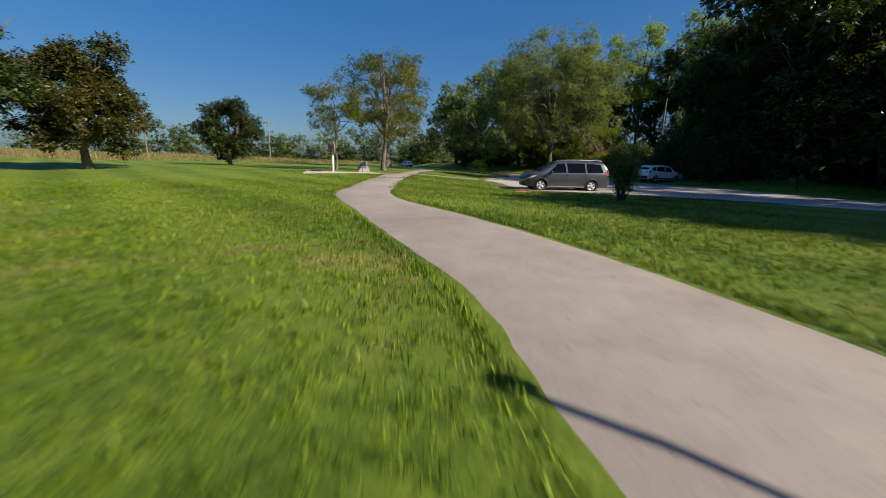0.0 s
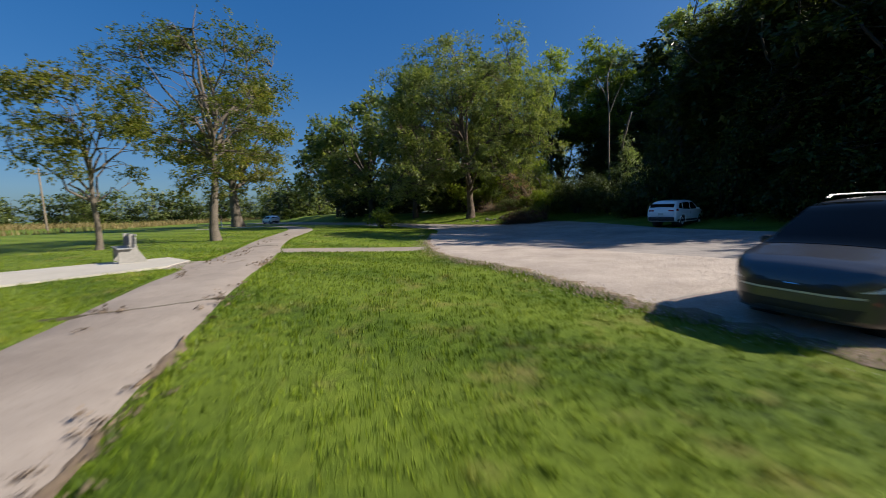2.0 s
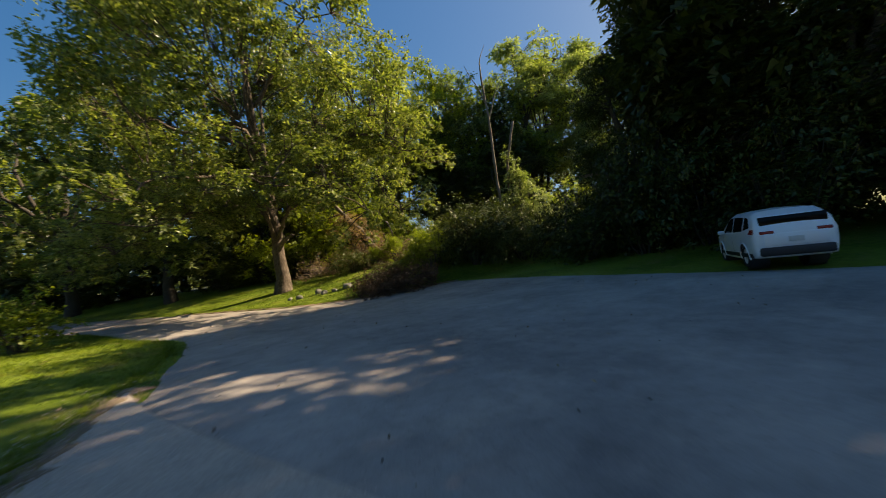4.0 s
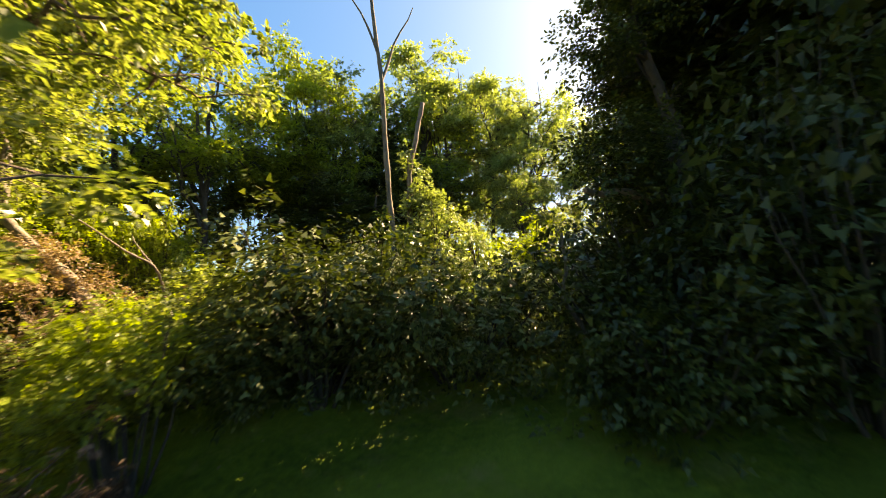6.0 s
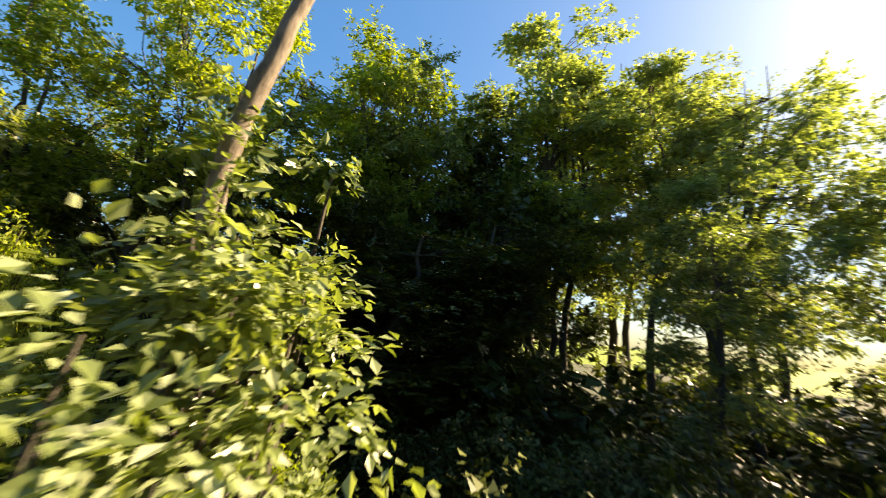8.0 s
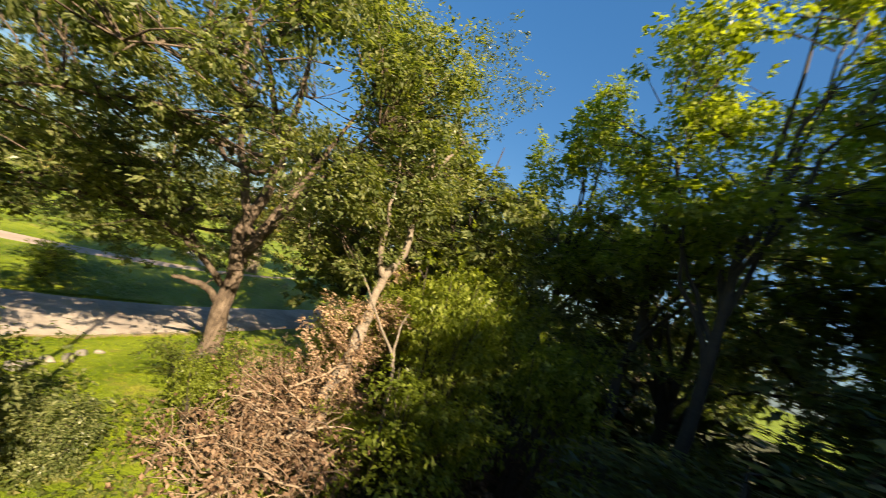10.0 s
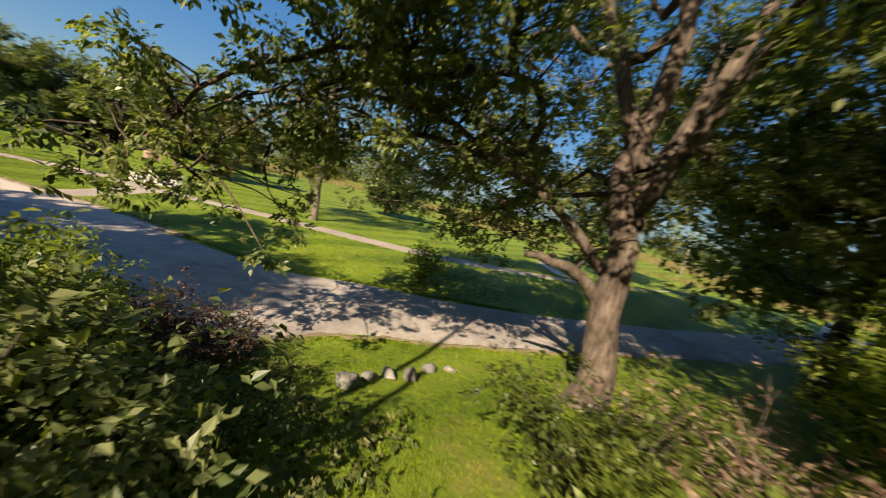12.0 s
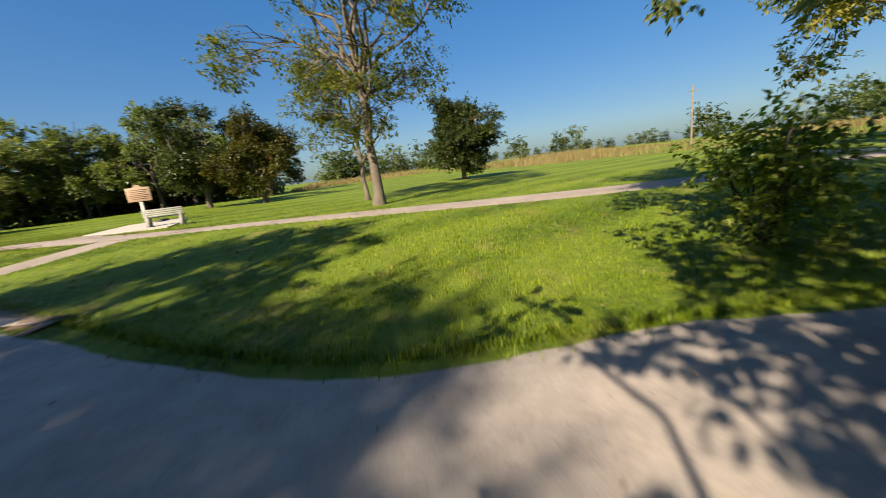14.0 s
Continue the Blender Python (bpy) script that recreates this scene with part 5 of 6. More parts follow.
part("rear_window", pane, GLASS_DARK, van)
part("rear_bumper", box_bm((-2.6, -0.8, 0.38), (-2.42, 0.8, 0.62), 0.05), PAINT_GREY, van)

SUV = [(-2.28, 0.5, 0.95, 1.0, 0.76), (-2.2, 0.36, 1.0, 1.22, 0.88), (-2.08, 0.32, 1.02, 1.45, 0.91), (-1.7, 0.3, 1.03, 1.62, 0.925), (-0.9, 0.25, 1.02, 1.68, 0.93), (0.1, 0.24, 1.0, 1.66, 0.93),
       (0.5, 0.24, 0.99, 1.58, 0.925), (0.95, 0.25, 0.98, 1.3, 0.92), (1.25, 0.27, 0.97, 1.1, 0.91), (1.8, 0.28, 0.9, 0.99, 0.89), (2.1, 0.28, 0.78, 0.9, 0.83), (2.26, 0.34, 0.6, 0.74, 0.7)]


def suv(at, heading, label):
    ob, sh = car("sport_utility_car", at, heading, SUV, 1.68, 0.18, (1.36, -1.3), 0.34, PAINT_WHITE, label,
                 [("windshield", "top", ((0.55, -0.62), (1.24, -0.74), (1.24, 0.74), (0.55, 0.62))), ("side_window", "side", ((-0.2, 1.06), (0.85, 1.05), (0.35, 1.48), (-0.15, 1.53))),
                  ("side_window", "side", ((-1.25, 1.09), (-0.3, 1.06), (-0.26, 1.53), (-1.2, 1.5))), ("side_window", "side", ((-1.85, 1.18), (-1.35, 1.1), (-1.32, 1.5), (-1.65, 1.45)))],
                 [(0.95, 0.36, 0.98), (-0.25, 0.34, 1.55), (-1.2, 0.6, 1.5)],
                 [("headlamp", ((1.6, 0.74), (2.1, 0.66), (2.08, 0.78), (1.58, 0.86)), LAMP_CLEAR), ("tail_lamp", ((-2.2, 0.98), (-1.9, 1.0), (-1.95, 1.12), (-2.16, 1.12)), LAMP_RED),
                  ("lower_cladding", ((-2.0, 0.32), (1.9, 0.3), (1.9, 0.42), (-2.0, 0.44)), BLACK)])
    part("rear_window", box_bm((-2.2, -0.72, 1.1), (-2.06, 0.72, 1.44), 0.03), GLASS_DARK, ob)
    part("tail_panel", box_bm((-2.3, -0.7, 0.62), (-2.2, 0.7, 0.98), 0.04), PAINT_WHITE, ob)
    part("rear_bumper", box_bm((-2.34, -0.78, 0.36), (-2.15, 0.78, 0.6), 0.05), BLACK, ob)
    part("number_plate", box_bm((-2.325, -0.16, 0.72), (-2.305, 0.16, 0.86), 0.004), PLATE, ob)
    for s in (1, -1):
        part("tail_lamp_inner", box_bm((-2.29, s * 0.6 - 0.16, 0.96), (-2.21, s * 0.6 + 0.16, 1.05), 0.02), LAMP_RED, ob)
        part("wing_mirror", box_bm((0.6, s * 1.02 - 0.1, 1.0), (0.75, s * 1.02 + 0.1, 1.13), 0.04), PAINT_WHITE, ob)
    return ob


suv(on(19.0, 40.1, 0.02), 31, "white compact sport utility car parked in the wood's shade")
suv(on(-21, 88.5), 135, "white sport utility car far along the park road")

# ---- sign, bench and pads ----
POST = two_scale("painted_white_post", (0.55, 0.53, 0.48), (0.75, 0.73, 0.68), 3, 30, 0.6, bumps=0.2)
SIGN_TAN = two_scale("tan_sign_board", (0.25, 0.165, 0.11), (0.37, 0.26, 0.18), 2, 25, 0.6)
SIGN_DARK = two_scale("dark_brown_sign_board", (0.06, 0.04, 0.03), (0.12, 0.08, 0.06), 2, 25, 0.6)
SIGN_INK = plain("brown_lettering", (0.16, 0.09, 0.05), 0.6)
BENCH_GREY = two_scale("aged_grey_concrete", (0.2, 0.19, 0.175), (0.34, 0.325, 0.3), 2, 24, 0.85, bumps=0.3)
RECYCLED = two_scale("grey_weathered_slats", (0.2, 0.2, 0.195), (0.36, 0.36, 0.35), 3, 30, 0.7, bumps=0.3)


def marker_sign(at, turn, label, face=SIGN_TAN, size=1.0):
    root = empty("marker_sign", at, label, "sign", "", turn)
    root.matrix_basis = root.matrix_basis @ Matrix.Scale(size, 4)
    part("post", box_bm((-0.06, -0.06, -0.3), (0.06, 0.06, 1.45), 0.012), POST, root)
    board = part("board", box_bm((-0.03 + 0.06, -0.56, 1.3), (0.1, 0.56, 2.05), 0.02), face, root, "painted board")
    bm = bmesh.new()
    n = 14
    a = [bm.verts.new((0.035, math.cos(math.pi * i / n) * 0.2, 2.03 + math.sin(math.pi * i / n) * 0.16)) for i in range(n + 1)]
    b = [bm.verts.new((0.095, v.co.y, v.co.z)) for v in a]
    bm.faces.new(a[::-1])
    bm.faces.new(b)
    for i in range(n):
        bm.faces.new((a[i], a[i + 1], b[i + 1], b[i]))
    bm.faces.new((a[-1], a[0], b[0], b[-1]))
    part("crest", bm, face, root, smooth=False)
    for k in range(6):
        ww = 0.44 - 0.05 * (k % 3)
        part("text_bar", box_bm((0.099, -ww, 1.9 - k * 0.095), (0.106, ww, 1.935 - k * 0.095), 0), SIGN_INK, board)
    return root


marker_sign(on(-5.8, 29.0), 38, "tan marker sign with brown lettering on a white post")
marker_sign(on(-16.4, 61.7), 20, "dark brown marker sign on white post beside the second pad", SIGN_DARK, 0.65)


def slab(name, pts, material, label):
    bm = bmesh.new()
    p = np.array(pts, float)
    z = lie(p[:, 0], p[:, 1])
    lo = [bm.verts.new((x, y, h - 0.1)) for (x, y), h in zip(p, z)]
    hi = [bm.verts.new((x, y, h + 0.06)) for (x, y), h in zip(p, z)]
    bm.faces.new(lo[::-1])
    bm.faces.new(hi)
    for i in range(len(p)):
        j = (i + 1) % len(p)
        bm.faces.new((lo[i], lo[j], hi[j], hi[i]))
    bmesh.ops.recalc_face_normals(bm, faces=bm.faces)
    return tagged(bm_object(name, bm, material, smooth=False), label, "concrete pad", kind="structure")


slab("pad", [(-6.5, 26.3), (-8.0, 29.1), (-5.9, 31.6), (-4.2, 32.9), (-2.6, 31.2), (-2.4, 29.9)], CONCRETE, "pale concrete pad round the marker sign")
slab("pad_2", [(-18.5, 60.6), (-19.0, 61.8), (-12.6, 63.2), (-12.4, 62.0)], CONCRETE, "pale concrete strip beside the path")

bench = empty("park_bench", on(-4.8, 32.0, 0.05), "grey slatted park bench on thick concrete ends", "bench", "", 131)
for x in (-0.7, 0.7):
    bm = bmesh.new()
    prof = [(-0.32, 0), (0.3, 0), (0.3, 0.12), (0.14, 0.4), (0.08, 0.86), (-0.02, 0.86), (-0.03, 0.46), (-0.3, 0.42)]
    a = [bm.verts.new((x - 0.06, -p, z)) for p, z in prof]
    b = [bm.verts.new((x + 0.06, -p, z)) for p, z in prof]
    bm.faces.new(a)
    bm.faces.new(b[::-1])
    for i in range(len(prof)):
        j = (i + 1) % len(prof)
        bm.faces.new((a[j], a[i], b[i], b[j]))
    bmesh.ops.recalc_face_normals(bm, faces=bm.faces)
    part("concrete_end", bm, BENCH_GREY, bench, smooth=False)
for k in range(4):
    part("seat_slat", box_bm((-0.85, -0.02 + k * 0.09, 0.43), (0.85, 0.055 + k * 0.09, 0.47), 0.008), RECYCLED, bench)
for k in range(4):
    part("back_slat", box_bm((-0.85, -0.1 - k * 0.012, 0.5 + k * 0.095), (0.85, -0.065 - k * 0.012, 0.575 + k * 0.095), 0.008), RECYCLED, bench)

bag = box_bm((-0.4, -0.2, 0), (0.4, 0.2, 0.13), 0.05, 3)
for v in bag.verts:
    v.co.z *= 0.75 + 0.35 * noise.noise(v.co * 4)
bag = bm_object("black_bag", bag, BLACK)
bag.matrix_basis = pose(*on(-6.9, 28.6, 0.06), 0, 0, 30)
tagged(bag, "slumped black bag lying on the concrete pad", "bag")

ORANGE = two_scale("orange_sheet", (0.55, 0.09, 0.03), (0.75, 0.17, 0.07), 2, 20, 0.7, bumps=0.3)
bm = bmesh.new()
bmesh.ops.create_grid(bm, x_segments=14, y_segments=10, size=0.36)
for v in bm.verts:
    v.co = Vector((v.co.x * 0.95, v.co.y * 0.62, 0.02 * noise.noise(v.co * 5)))
geo = bmesh.ops.extrude_face_region(bm, geom=bm.faces[:])["geom"]
for v in geo:
    if isinstance(v, bmesh.types.BMVert):
        v.co.z += 0.015
mat_ob = bm_object("orange_marker", bm, ORANGE)
mat_ob.matrix_basis = pose(*on(8.2, 21.45, 0.03), 0, 0, 10)
tagged(mat_ob, "flat orange sheet lying on the grass by the gravel", "ground sheet")

# small sign behind the start, whose shadow falls across the path
post = empty("trail_post", (11.3, 4.1, 0.2), "slim leaning trail post with a small round knob", "post")
w = Wood()
w.tube([(0, 0, -0.25), (-0.13, 0.45, 0.8), (-0.26, 0.9, 1.6)], [0.025] * 3, 8)
w.make("pole", POST, post)
bm = bmesh.new()
bmesh.ops.create_icosphere(bm, subdivisions=2, radius=0.085)
bmesh.ops.translate(bm, verts=bm.verts, vec=(-0.27, 0.93, 1.66))
part("knob", bm, POST, post)

# ---- shelter ----
SHINGLE = two_scale("weathered_shingles", (0.07, 0.06, 0.057), (0.13, 0.112, 0.106), 1.2, 18, 0.9, bumps=0.6, dist=0.02)
TIMBER = two_scale("grey_weathered_timber", (0.12, 0.094, 0.068), (0.27, 0.22, 0.165), 1.5, 22, 0.85, bumps=0.4)
BOARD = two_scale("dark_board_siding", (0.09, 0.08, 0.07), (0.2, 0.18, 0.155), 1.5, 20, 0.85, bumps=0.4)


def shelter(at, turn):
    """Open timber picnic shelter: posts with knee braces under a steep gable roof."""
    root = empty("picnic_shelter", at, "open timber picnic shelter with steep shingled gable roof", "shelter", "", turn)
    L, W, H, R = 8.2, 7.5, 2.85, 6.4
    for x in (-L / 2 + 0.3, -L / 6, L / 6, L / 2 - 0.3):
        for y in (-W / 2 + 0.3, W / 2 - 0.3):
            part("post", box_bm((x - 0.13, y - 0.13, -0.2), (x + 0.13, y + 0.13, H), 0.015), TIMBER, root)
            for s in (-1, 1):
                w = Wood()
                w.tube([(x, y, H - 0.75), (x + s * 0.32, y, H - 0.42), (x + s * 0.62, y, H - 0.02)], [0.09] * 3, 4)
                w.make("knee_brace", TIMBER, root)
    for y in (-W / 2 + 0.3, W / 2 - 0.3):
        part("beam", box_bm((-L / 2, y - 0.1, H), (L / 2, y + 0.1, H + 0.28), 0.015), TIMBER, root)
    for x in (-L / 2 + 0.3, L / 2 - 0.3):
        part("tie_beam", box_bm((x - 0.1, -W / 2, H + 0.02), (x + 0.1, W / 2, H + 0.25), 0.015), TIMBER, root)
    for s in (-1, 1):
        a, b = Vector((0, s * (W / 2 + 0.4), H + 0.05)), Vector((0, 0, R))
        rows = 15
        roof_part = new("roof_slope")
        roof_part.parent = root
        for k in range(rows):
            p, q = a.lerp(b, k / rows), a.lerp(b, (k + 1.18) / rows)
            up = Vector((0, s * 0.5, 0.85)).normalized()
            bm = bmesh.new()
            vs2 = []
            for x in (-L / 2 - 0.4, L / 2 + 0.4):
                vs2 += [bm.verts.new(Vector((x, p.y, p.z)) + up * 0.05), bm.verts.new(Vector((x, q.y, q.z)) + up * 0.012), bm.verts.new(Vector((x, q.y, q.z))), bm.verts.new(Vector((x, p.y, p.z)))]
            for q4 in ((0, 1, 5, 4), (1, 2, 6, 5), (2, 3, 7, 6), (3, 0, 4, 7), (3, 2, 1, 0), (4, 5, 6, 7)):
                bm.faces.new([vs2[i] for i in q4])
            bmesh.ops.recalc_face_normals(bm, faces=bm.faces)
            part("shingle_course", bm, SHINGLE, roof_part, smooth=False)
    for x in (-L / 2 + 0.3, L / 2 - 0.3):
        n = 22
        for k in range(n):
            y0, y1 = -W / 2 + W * k / n, -W / 2 + W * (k + 1) / n - 0.02
            ym = (y0 + y1) / 2
            top = R - 0.12 - (R - H) * abs(ym) / (W / 2)
            lo = H + 0.2
            if top - lo < 0.1:
                continue
            spans = [(lo, top)]
            if abs(ym + 0.0) < 0.55 and top > 4.9:
                spans = [(lo, 3.9), (4.75, top)]
            for z0, z1 in spans:
                part("gable_board", box_bm((x - 0.02, y0, z0), (x + 0.02, y1, z1), 0), BOARD, root)
    for k in (-1.9, 1.9):
        t = new("picnic_table")
        t.matrix_basis = Matrix.Translation(root.matrix_basis @ Vector((k, 0, 0))) @ pose(0, 0, 0, 0, 0, turn + 90)
        tagged(t, "plain timber picnic table under the shelter roof", "table", "picnic tables")
        for j in range(5):
            part("table_plank", box_bm((-0.9, -0.38 + j * 0.155, 0.72), (0.9, -0.24 + j * 0.155, 0.76), 0), TIMBER, t)
        for y in (-0.72, 0.72):
            part("seat_plank", box_bm((-0.9, y - 0.13, 0.42), (0.9, y + 0.13, 0.46), 0), TIMBER, t)
        for x in (-0.65, 0.65):
            part("leg_frame", box_bm((x - 0.04, -0.7, 0.36), (x + 0.04, 0.7, 0.42), 0), TIMBER, t)
            for y in (-0.35, 0.35):
                part("leg", box_bm((x - 0.045, y - 0.05, -0.05), (x + 0.045, y + 0.05, 0.72), 0), TIMBER, t)
    return root


shelter(on(-4.9, -2.4), 106)

# utility poles over the meadow
for x, y in ((-77, 72), (-59, 90)):
    p = empty("utility_pole", on(x, y), "weathered wooden utility pole over the meadow", "utility pole", "utility poles", 40)
    w = Wood()
    w.tube([(0, 0, -0.5), (0, 0, 5), (0, 0, 10.5)], [0.16, 0.14, 0.11], 10)
    w.make("pole", TIMBER, p)
    part("crossarm", box_bm((-1.1, -0.06, 9.6), (1.1, 0.06, 9.75), 0.01), TIMBER, p)


# ---- grass, tall weeds, pebbles, fallen leaves ----
ROAD_POLY = np.vstack([west, east[::-1]])
PAD_POLY = np.array([(-6.5, 26.3), (-8.0, 29.1), (-5.9, 31.6), (-4.2, 32.9), (-2.6, 31.2), (-2.4, 29.9)])


WAY_POLY = np.vstack([way_l, way_r[::-1]])


def line_dist(x, y, line):
    d = np.full(len(x), 1e9)
    for a, b in zip(line[:-1], line[1:]):
        ab = b - a
        t = np.clip(((x - a[0]) * ab[0] + (y - a[1]) * ab[1]) / (ab @ ab), 0, 1)
        d = np.minimum(d, np.hypot(x - a[0] - ab[0] * t, y - a[1] - ab[1] * t))
    return d


def open_lawn(x, y):
    ok = ~inside(x, y, WAY_POLY) & (line_dist(x, y, spur) > 0.8) & (line_dist(x, y, link) > 0.85)
    return ok & ~inside(x, y, ROAD_POLY) & ~inside(x, y, PAD_POLY)


def blades(name, x, y, length, width, material, label, r, bend=0.5):
    n = len(x)
    z = lie(x, y) - 0.01
    a = r.random(n) * 2 * math.pi
    ln = length * (0.5 + r.random(n))
    lean = r.random(n) * bend
    dx, dy = np.cos(a), np.sin(a)
    base = np.stack([x, y, z], 1)
    side = np.stack([-dy, dx, np.zeros(n)], 1) * (width * (0.6 + 0.8 * r.random(n)))[:, None]
    tip = base + np.stack([dx * lean * ln, dy * lean * ln, ln * np.sqrt(1 - lean ** 2 * 0.7)], 1)
    v = np.stack([base - side, base + side, tip], 1).reshape(-1, 3)
    return tagged(np_object(name, v, np.arange(n * 3).reshape(-1, 3), material), label, "grass", kind="stuff")


gr = np.random.default_rng(123)
spots = []
for (x0, x1, y0, y1, n) in ((-9, 4, 2, 14, 60000), (2, 15, 2, 12, 90000), (-6, 14, 10, 22, 110000), (-4, 8, 20, 36, 90000), (-14, 6, 24, 56, 70000), (4, 17, 52, 62, 60000), (-2, 6, 46, 58, 40000)):
    m = n // 9                # tufts of about nine blades
    tufts = np.stack([gr.uniform(x0, x1, m), gr.uniform(y0, y1, m)], 1) + gr.normal(0, 1.0, (m, 2))
    spots.append(np.repeat(tufts, 9, axis=0) + gr.normal(0, 0.035, (m * 9, 2)))
g = np.concatenate(spots)
g = g[open_lawn(g[:, 0], g[:, 1])]
blades("grass_blades", g[:, 0], g[:, 1], 0.062, 0.0065, BLADE, "short green lawn grass with yellowed tips", gr)
e = np.concatenate([way_l, way_r])
e = np.repeat(e, 70, axis=0) + gr.normal(0, 0.1, (len(e) * 70, 2))
e = e[~inside(e[:, 0], e[:, 1], WAY_POLY) & (e[:, 1] < 48) & ~inside(e[:, 0], e[:, 1], ROAD_POLY)]
blades("edge_grass", e[:, 0], e[:, 1], 0.08, 0.008, BLADE, "longer grass tufts along the path edge", gr, 0.8)
e = np.repeat(fringe, 60, axis=0) + gr.normal(0, 0.2, (len(fringe) * 60, 2))
blades("dry_edge_grass", e[:, 0], e[:, 1], 0.055, 0.008, DRY_BLADE, "dry straw-coloured grass along the gravel edge", gr, 0.9)
lower = resample(catmull(LOT_WEST[12:20], 8), 200)
e = np.repeat(fringe, 90, axis=0) + gr.normal(0, 0.22, (len(fringe) * 90, 2))
e = e[~inside(e[:, 0], e[:, 1], ROAD_POLY)]
e = np.concatenate([e, np.repeat(shoulder, 120, axis=0) + gr.normal(0, 0.16, (len(shoulder) * 120, 2)), np.repeat(lower, 60, axis=0) + gr.normal(0, 0.14, (len(lower) * 60, 2))])
e = e[~inside(e[:, 0], e[:, 1], ROAD_POLY) | (gr.random(len(e)) < 0.12)]
blades("verge_grass", e[:, 0], e[:, 1], 0.1, 0.008, BLADE, "uneven green grass along the gravel edge", gr, 0.8)
n = 90000
a = gr.uniform(100, 215, n) / 180 * math.pi
d = gr.uniform(52, 125, n)
tx, ty = -2 + np.cos(a) * d, 34 + np.sin(a) * d
k = np.sin(tx * 0.13) + np.cos(ty * 0.11 + 1) + gr.normal(0, 0.5, n) > 0.2
k &= (tx < -38) & ~inside(tx, ty, ROAD_POLY)
blades("tall_dry_grass", tx[k], ty[k], 0.75, 0.045, DRY_BLADE, "tall dry meadow grass beyond the mown lawn", gr, 0.6)

n = 26000
px, py = gr.uniform(4, 18, n), gr.uniform(18, 46, n)
apron = np.vstack([lot_w, seam[::-1]])
k = inside(px, py, apron)
fx, fy = [np.repeat(c, 30) for c in (fringe[:, 0], fringe[:, 1])]
px, py = np.r_[px[k], fx + gr.normal(0, 0.35, len(fx))], np.r_[py[k], fy + gr.normal(0, 0.35, len(fy))]
n = len(px)
s = 0.005 + 0.011 * gr.random(n) ** 2
o = np.array([(1, 0, 0), (-1, 0, 0), (0, 1, 0), (0, -1, 0), (0, 0, 0.7), (0, 0, -0.7)], float)
v = np.stack([px, py, lie(px, py) + 0.055], 1)[:, None] + o[None] * s[:, None, None] * (0.7 + 0.6 * gr.random((n, 6, 1)))
ff = np.array([(0, 2, 4), (2, 1, 4), (1, 3, 4), (3, 0, 4)])
fc = (np.arange(n)[:, None, None] * 6 + ff[None]).reshape(-1, 3)
PEBBLE = two_scale("loose_pebbles", (0.32, 0.27, 0.23), (0.6, 0.52, 0.45), 6, 30, 0.9)
tagged(np_object("pebbles", v.reshape(-1, 3), fc, PEBBLE), "loose limestone pebbles over the parking apron", "gravel", kind="stuff")

n = 420
lx, ly = gr.uniform(3, 18, n), gr.uniform(38, 62, n)
c = np.stack([lx, ly, lie(lx, ly) + 0.06], 1)
v, f = leaves(c, 0.02, 1, 0.05, gr, 0.0, 0.1, 0.7)
tagged(np_object("fallen_leaves", v, f, LEAF_DEAD), "scattered brown fallen leaves on ground and gravel", "leaves", kind="stuff")


COVER = leaf_mat("ground_ivy", (0.03, 0.045, 0.012), (0.075, 0.105, 0.028), (0.19, 0.17, 0.07), 0.3, 0.45)
n = 5200
lx, ly = gr.uniform(12.5, 25, n), gr.uniform(53.5, 66, n)
k = (np.hypot(lx - 11.5, ly - 58.2) > 3.4 + 0.7 * np.sin(lx * 2.1 + ly)) & ~inside(lx, ly, ROAD_POLY)
lx, ly = lx[k], ly[k]
c = np.stack([lx, ly, lie(lx, ly) + gr.random(len(lx)) * 0.22], 1)
v, f = leaves(c, 0.16, 10, 0.085, gr, 0.1, 0.5, tri=True)
tagged(np_object("ground_cover", v, f, COVER), "low green ground ivy with brown leaves at the wood's edge", "ground cover", kind="stuff")

# cracks and leaf debris on the path
CRACK = two_scale("crack_with_weeds", (0.03, 0.026, 0.018), (0.085, 0.075, 0.04), 4, 30, 0.95)
kr = np.random.default_rng(31)


def crack(pts, width, seed):
    line = catmull(pts, 10)
    r2 = np.random.default_rng(seed)
    line += np.convolve(r2.normal(0, 0.03, len(line)), [0.3, 0.4, 0.3], "same")[:, None]
    w = width * (0.4 + r2.random(len(line)))
    sheet("path_crack", offset(line, w), offset(line, -w), 2, 0.045, CRACK, "dark crack with weeds across the path", "crack", 0, seed)


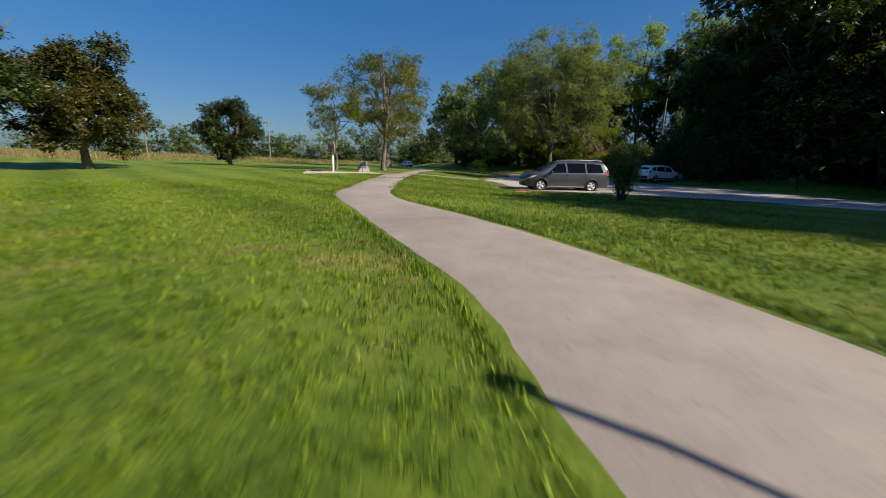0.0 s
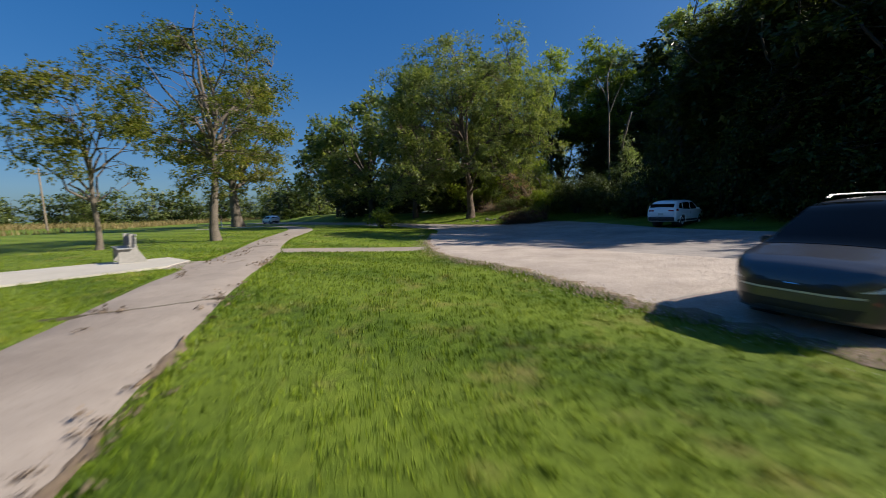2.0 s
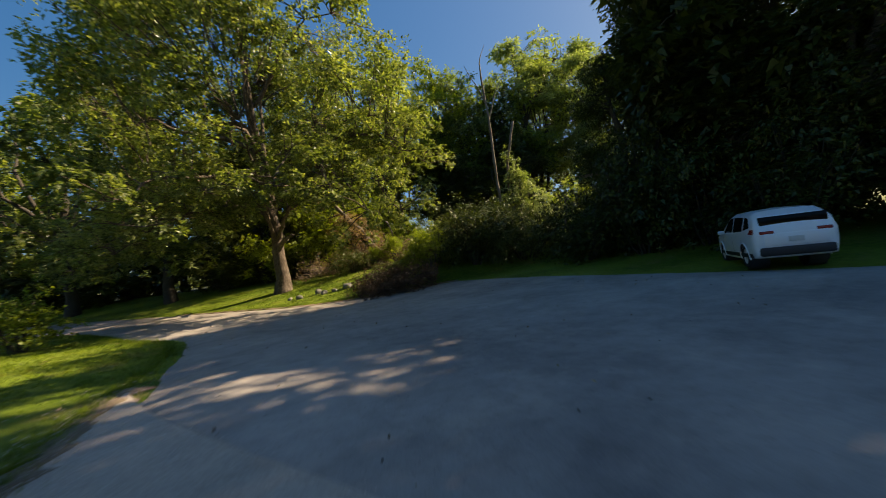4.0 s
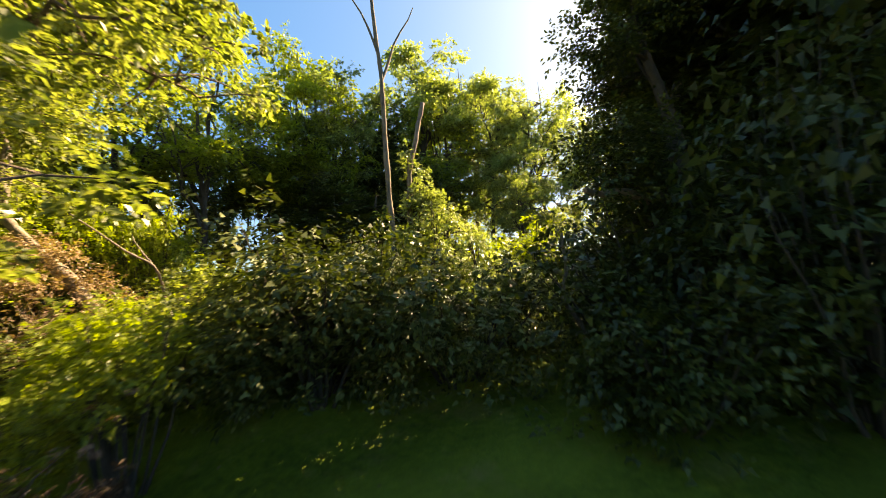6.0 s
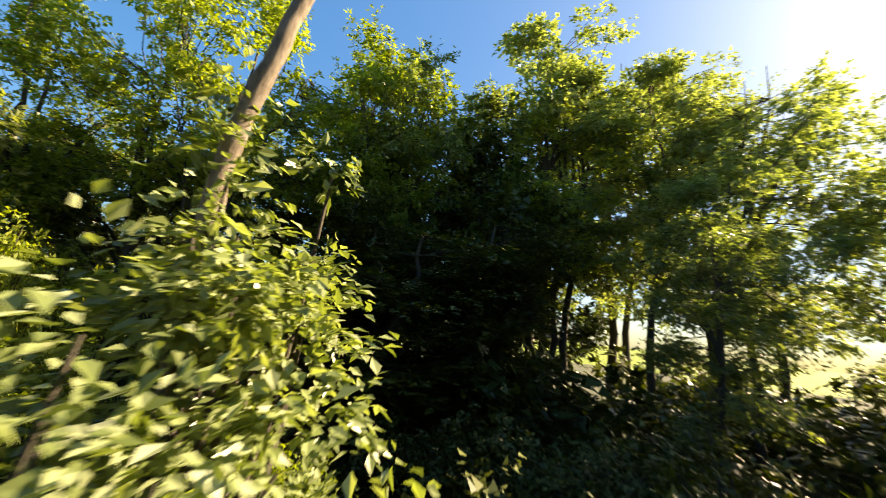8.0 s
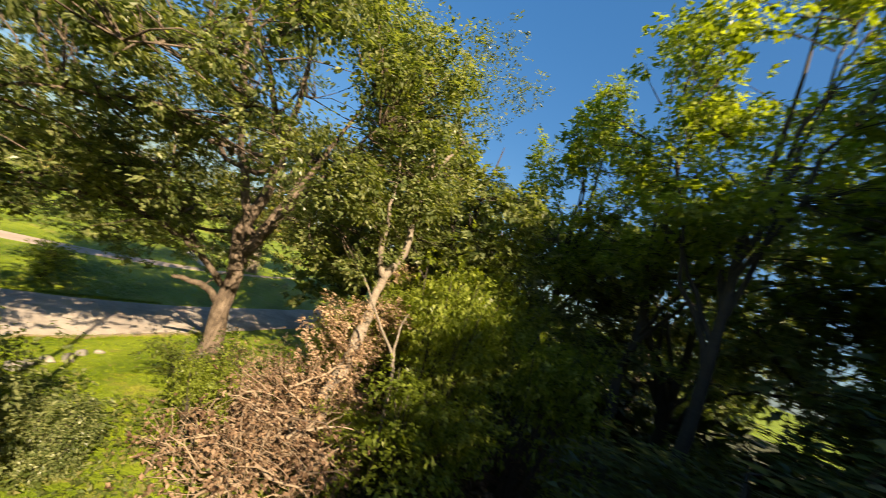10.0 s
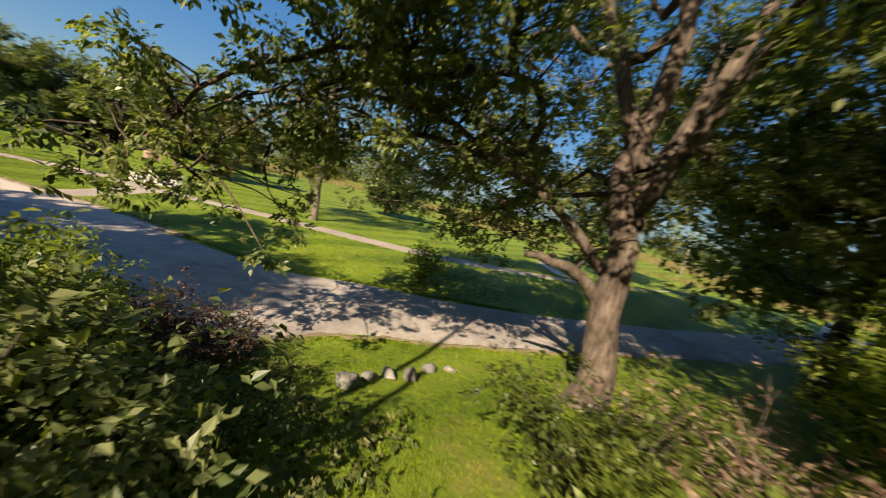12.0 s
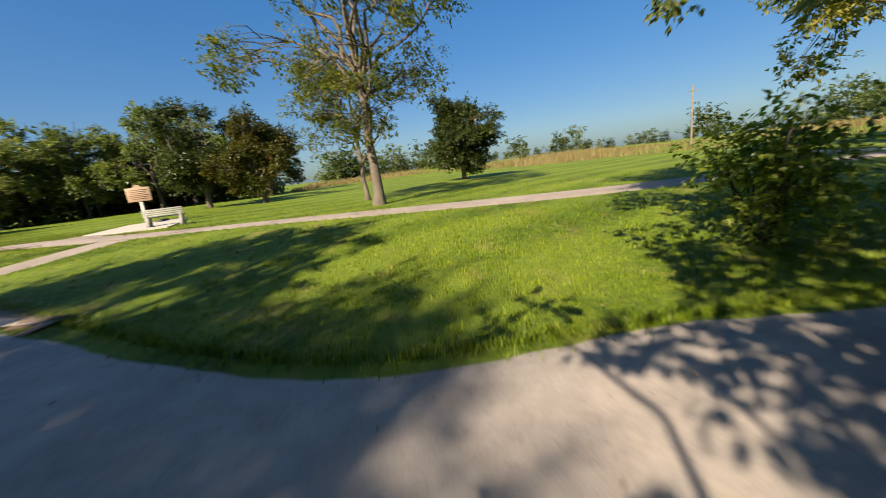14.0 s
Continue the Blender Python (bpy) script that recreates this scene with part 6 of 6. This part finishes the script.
crack([(-1.3, 25.3), (-0.6, 25.5), (0.1, 25.75), (0.75, 26.1)], 0.018, 1)
crack([(-2.9, 36.2), (-2.3, 36.5), (-1.9, 36.4)], 0.02, 4)
DEBRIS = leaf_mat("path_debris", (0.1, 0.075, 0.055), (0.21, 0.155, 0.11), (0.34, 0.25, 0.17), 0.1, 0.7)
heaps = []
for y0, side, n, long in ((25.0, 0.25, 5, 1.2), (28.5, 0.2, 7, 1.8), (31.5, 0.35, 8, 1.8), (35.0, 0.4, 9, 2.4), (39.0, 0.45, 8, 2.6), (44.0, 0.5, 7, 2.8), (19.6, 0.97, 8, 0.9), (22.6, 0.98, 12, 1.0), (26.0, 0.97, 12, 1.2), (30.0, 0.95, 14, 1.2), (17.6, 0.05, 8, 1.4), (21.0, 0.04, 10, 1.4)):
    for _ in range(n):
        yy = y0 + kr.normal(0, long * 0.5)
        u = side + kr.normal(0, 0.07 if 0.1 < side < 0.9 else 0.025)
        xl, xr = np.interp(yy, way_l[:, 1], way_l[:, 0]), np.interp(yy, way_r[:, 1], way_r[:, 0])
        heaps.append((xl + (xr - xl) * u, yy))
heaps = np.array(heaps)
v, f = leaves(np.column_stack([heaps, lie(heaps[:, 0], heaps[:, 1]) + 0.05]), 0.2, 22, 0.04, kr, 0.0, 0.06, 0.8)
v[:, 2] = np.maximum(v[:, 2], lie(v[:, 0], v[:, 1]) + 0.038)
tagged(np_object("path_debris", v, f, DEBRIS), "brown leaf litter and dirt drifted on the path", "leaf litter", kind="stuff")
for i, (x, y, l, w) in enumerate(((1.85, 22.2, 0.5, 0.1), (1.45, 23.8, 0.6, 0.12), (0.05, 30.0, 0.5, 0.12))):
    line = catmull([(x + 0.25 * l - 0.2, y - l), (x - 0.15, y), (x - 0.22 * l - 0.2, y + l)], 8)
    k = np.sin(np.linspace(0.1, 3.04, len(line))) * w
    sheet("worn_patch", offset(line, k * 0.5), offset(line, -k), 2, 0.038, DIRT, "worn bare patch along the path edge", "dirt", 0.05, 40 + i)

# the plan brought to metres
for ob in list(scene.objects):
    if ob.parent is None and ob.type in ("MESH", "EMPTY"):
        ob.matrix_basis = Matrix.Scale(K, 4) @ ob.matrix_basis
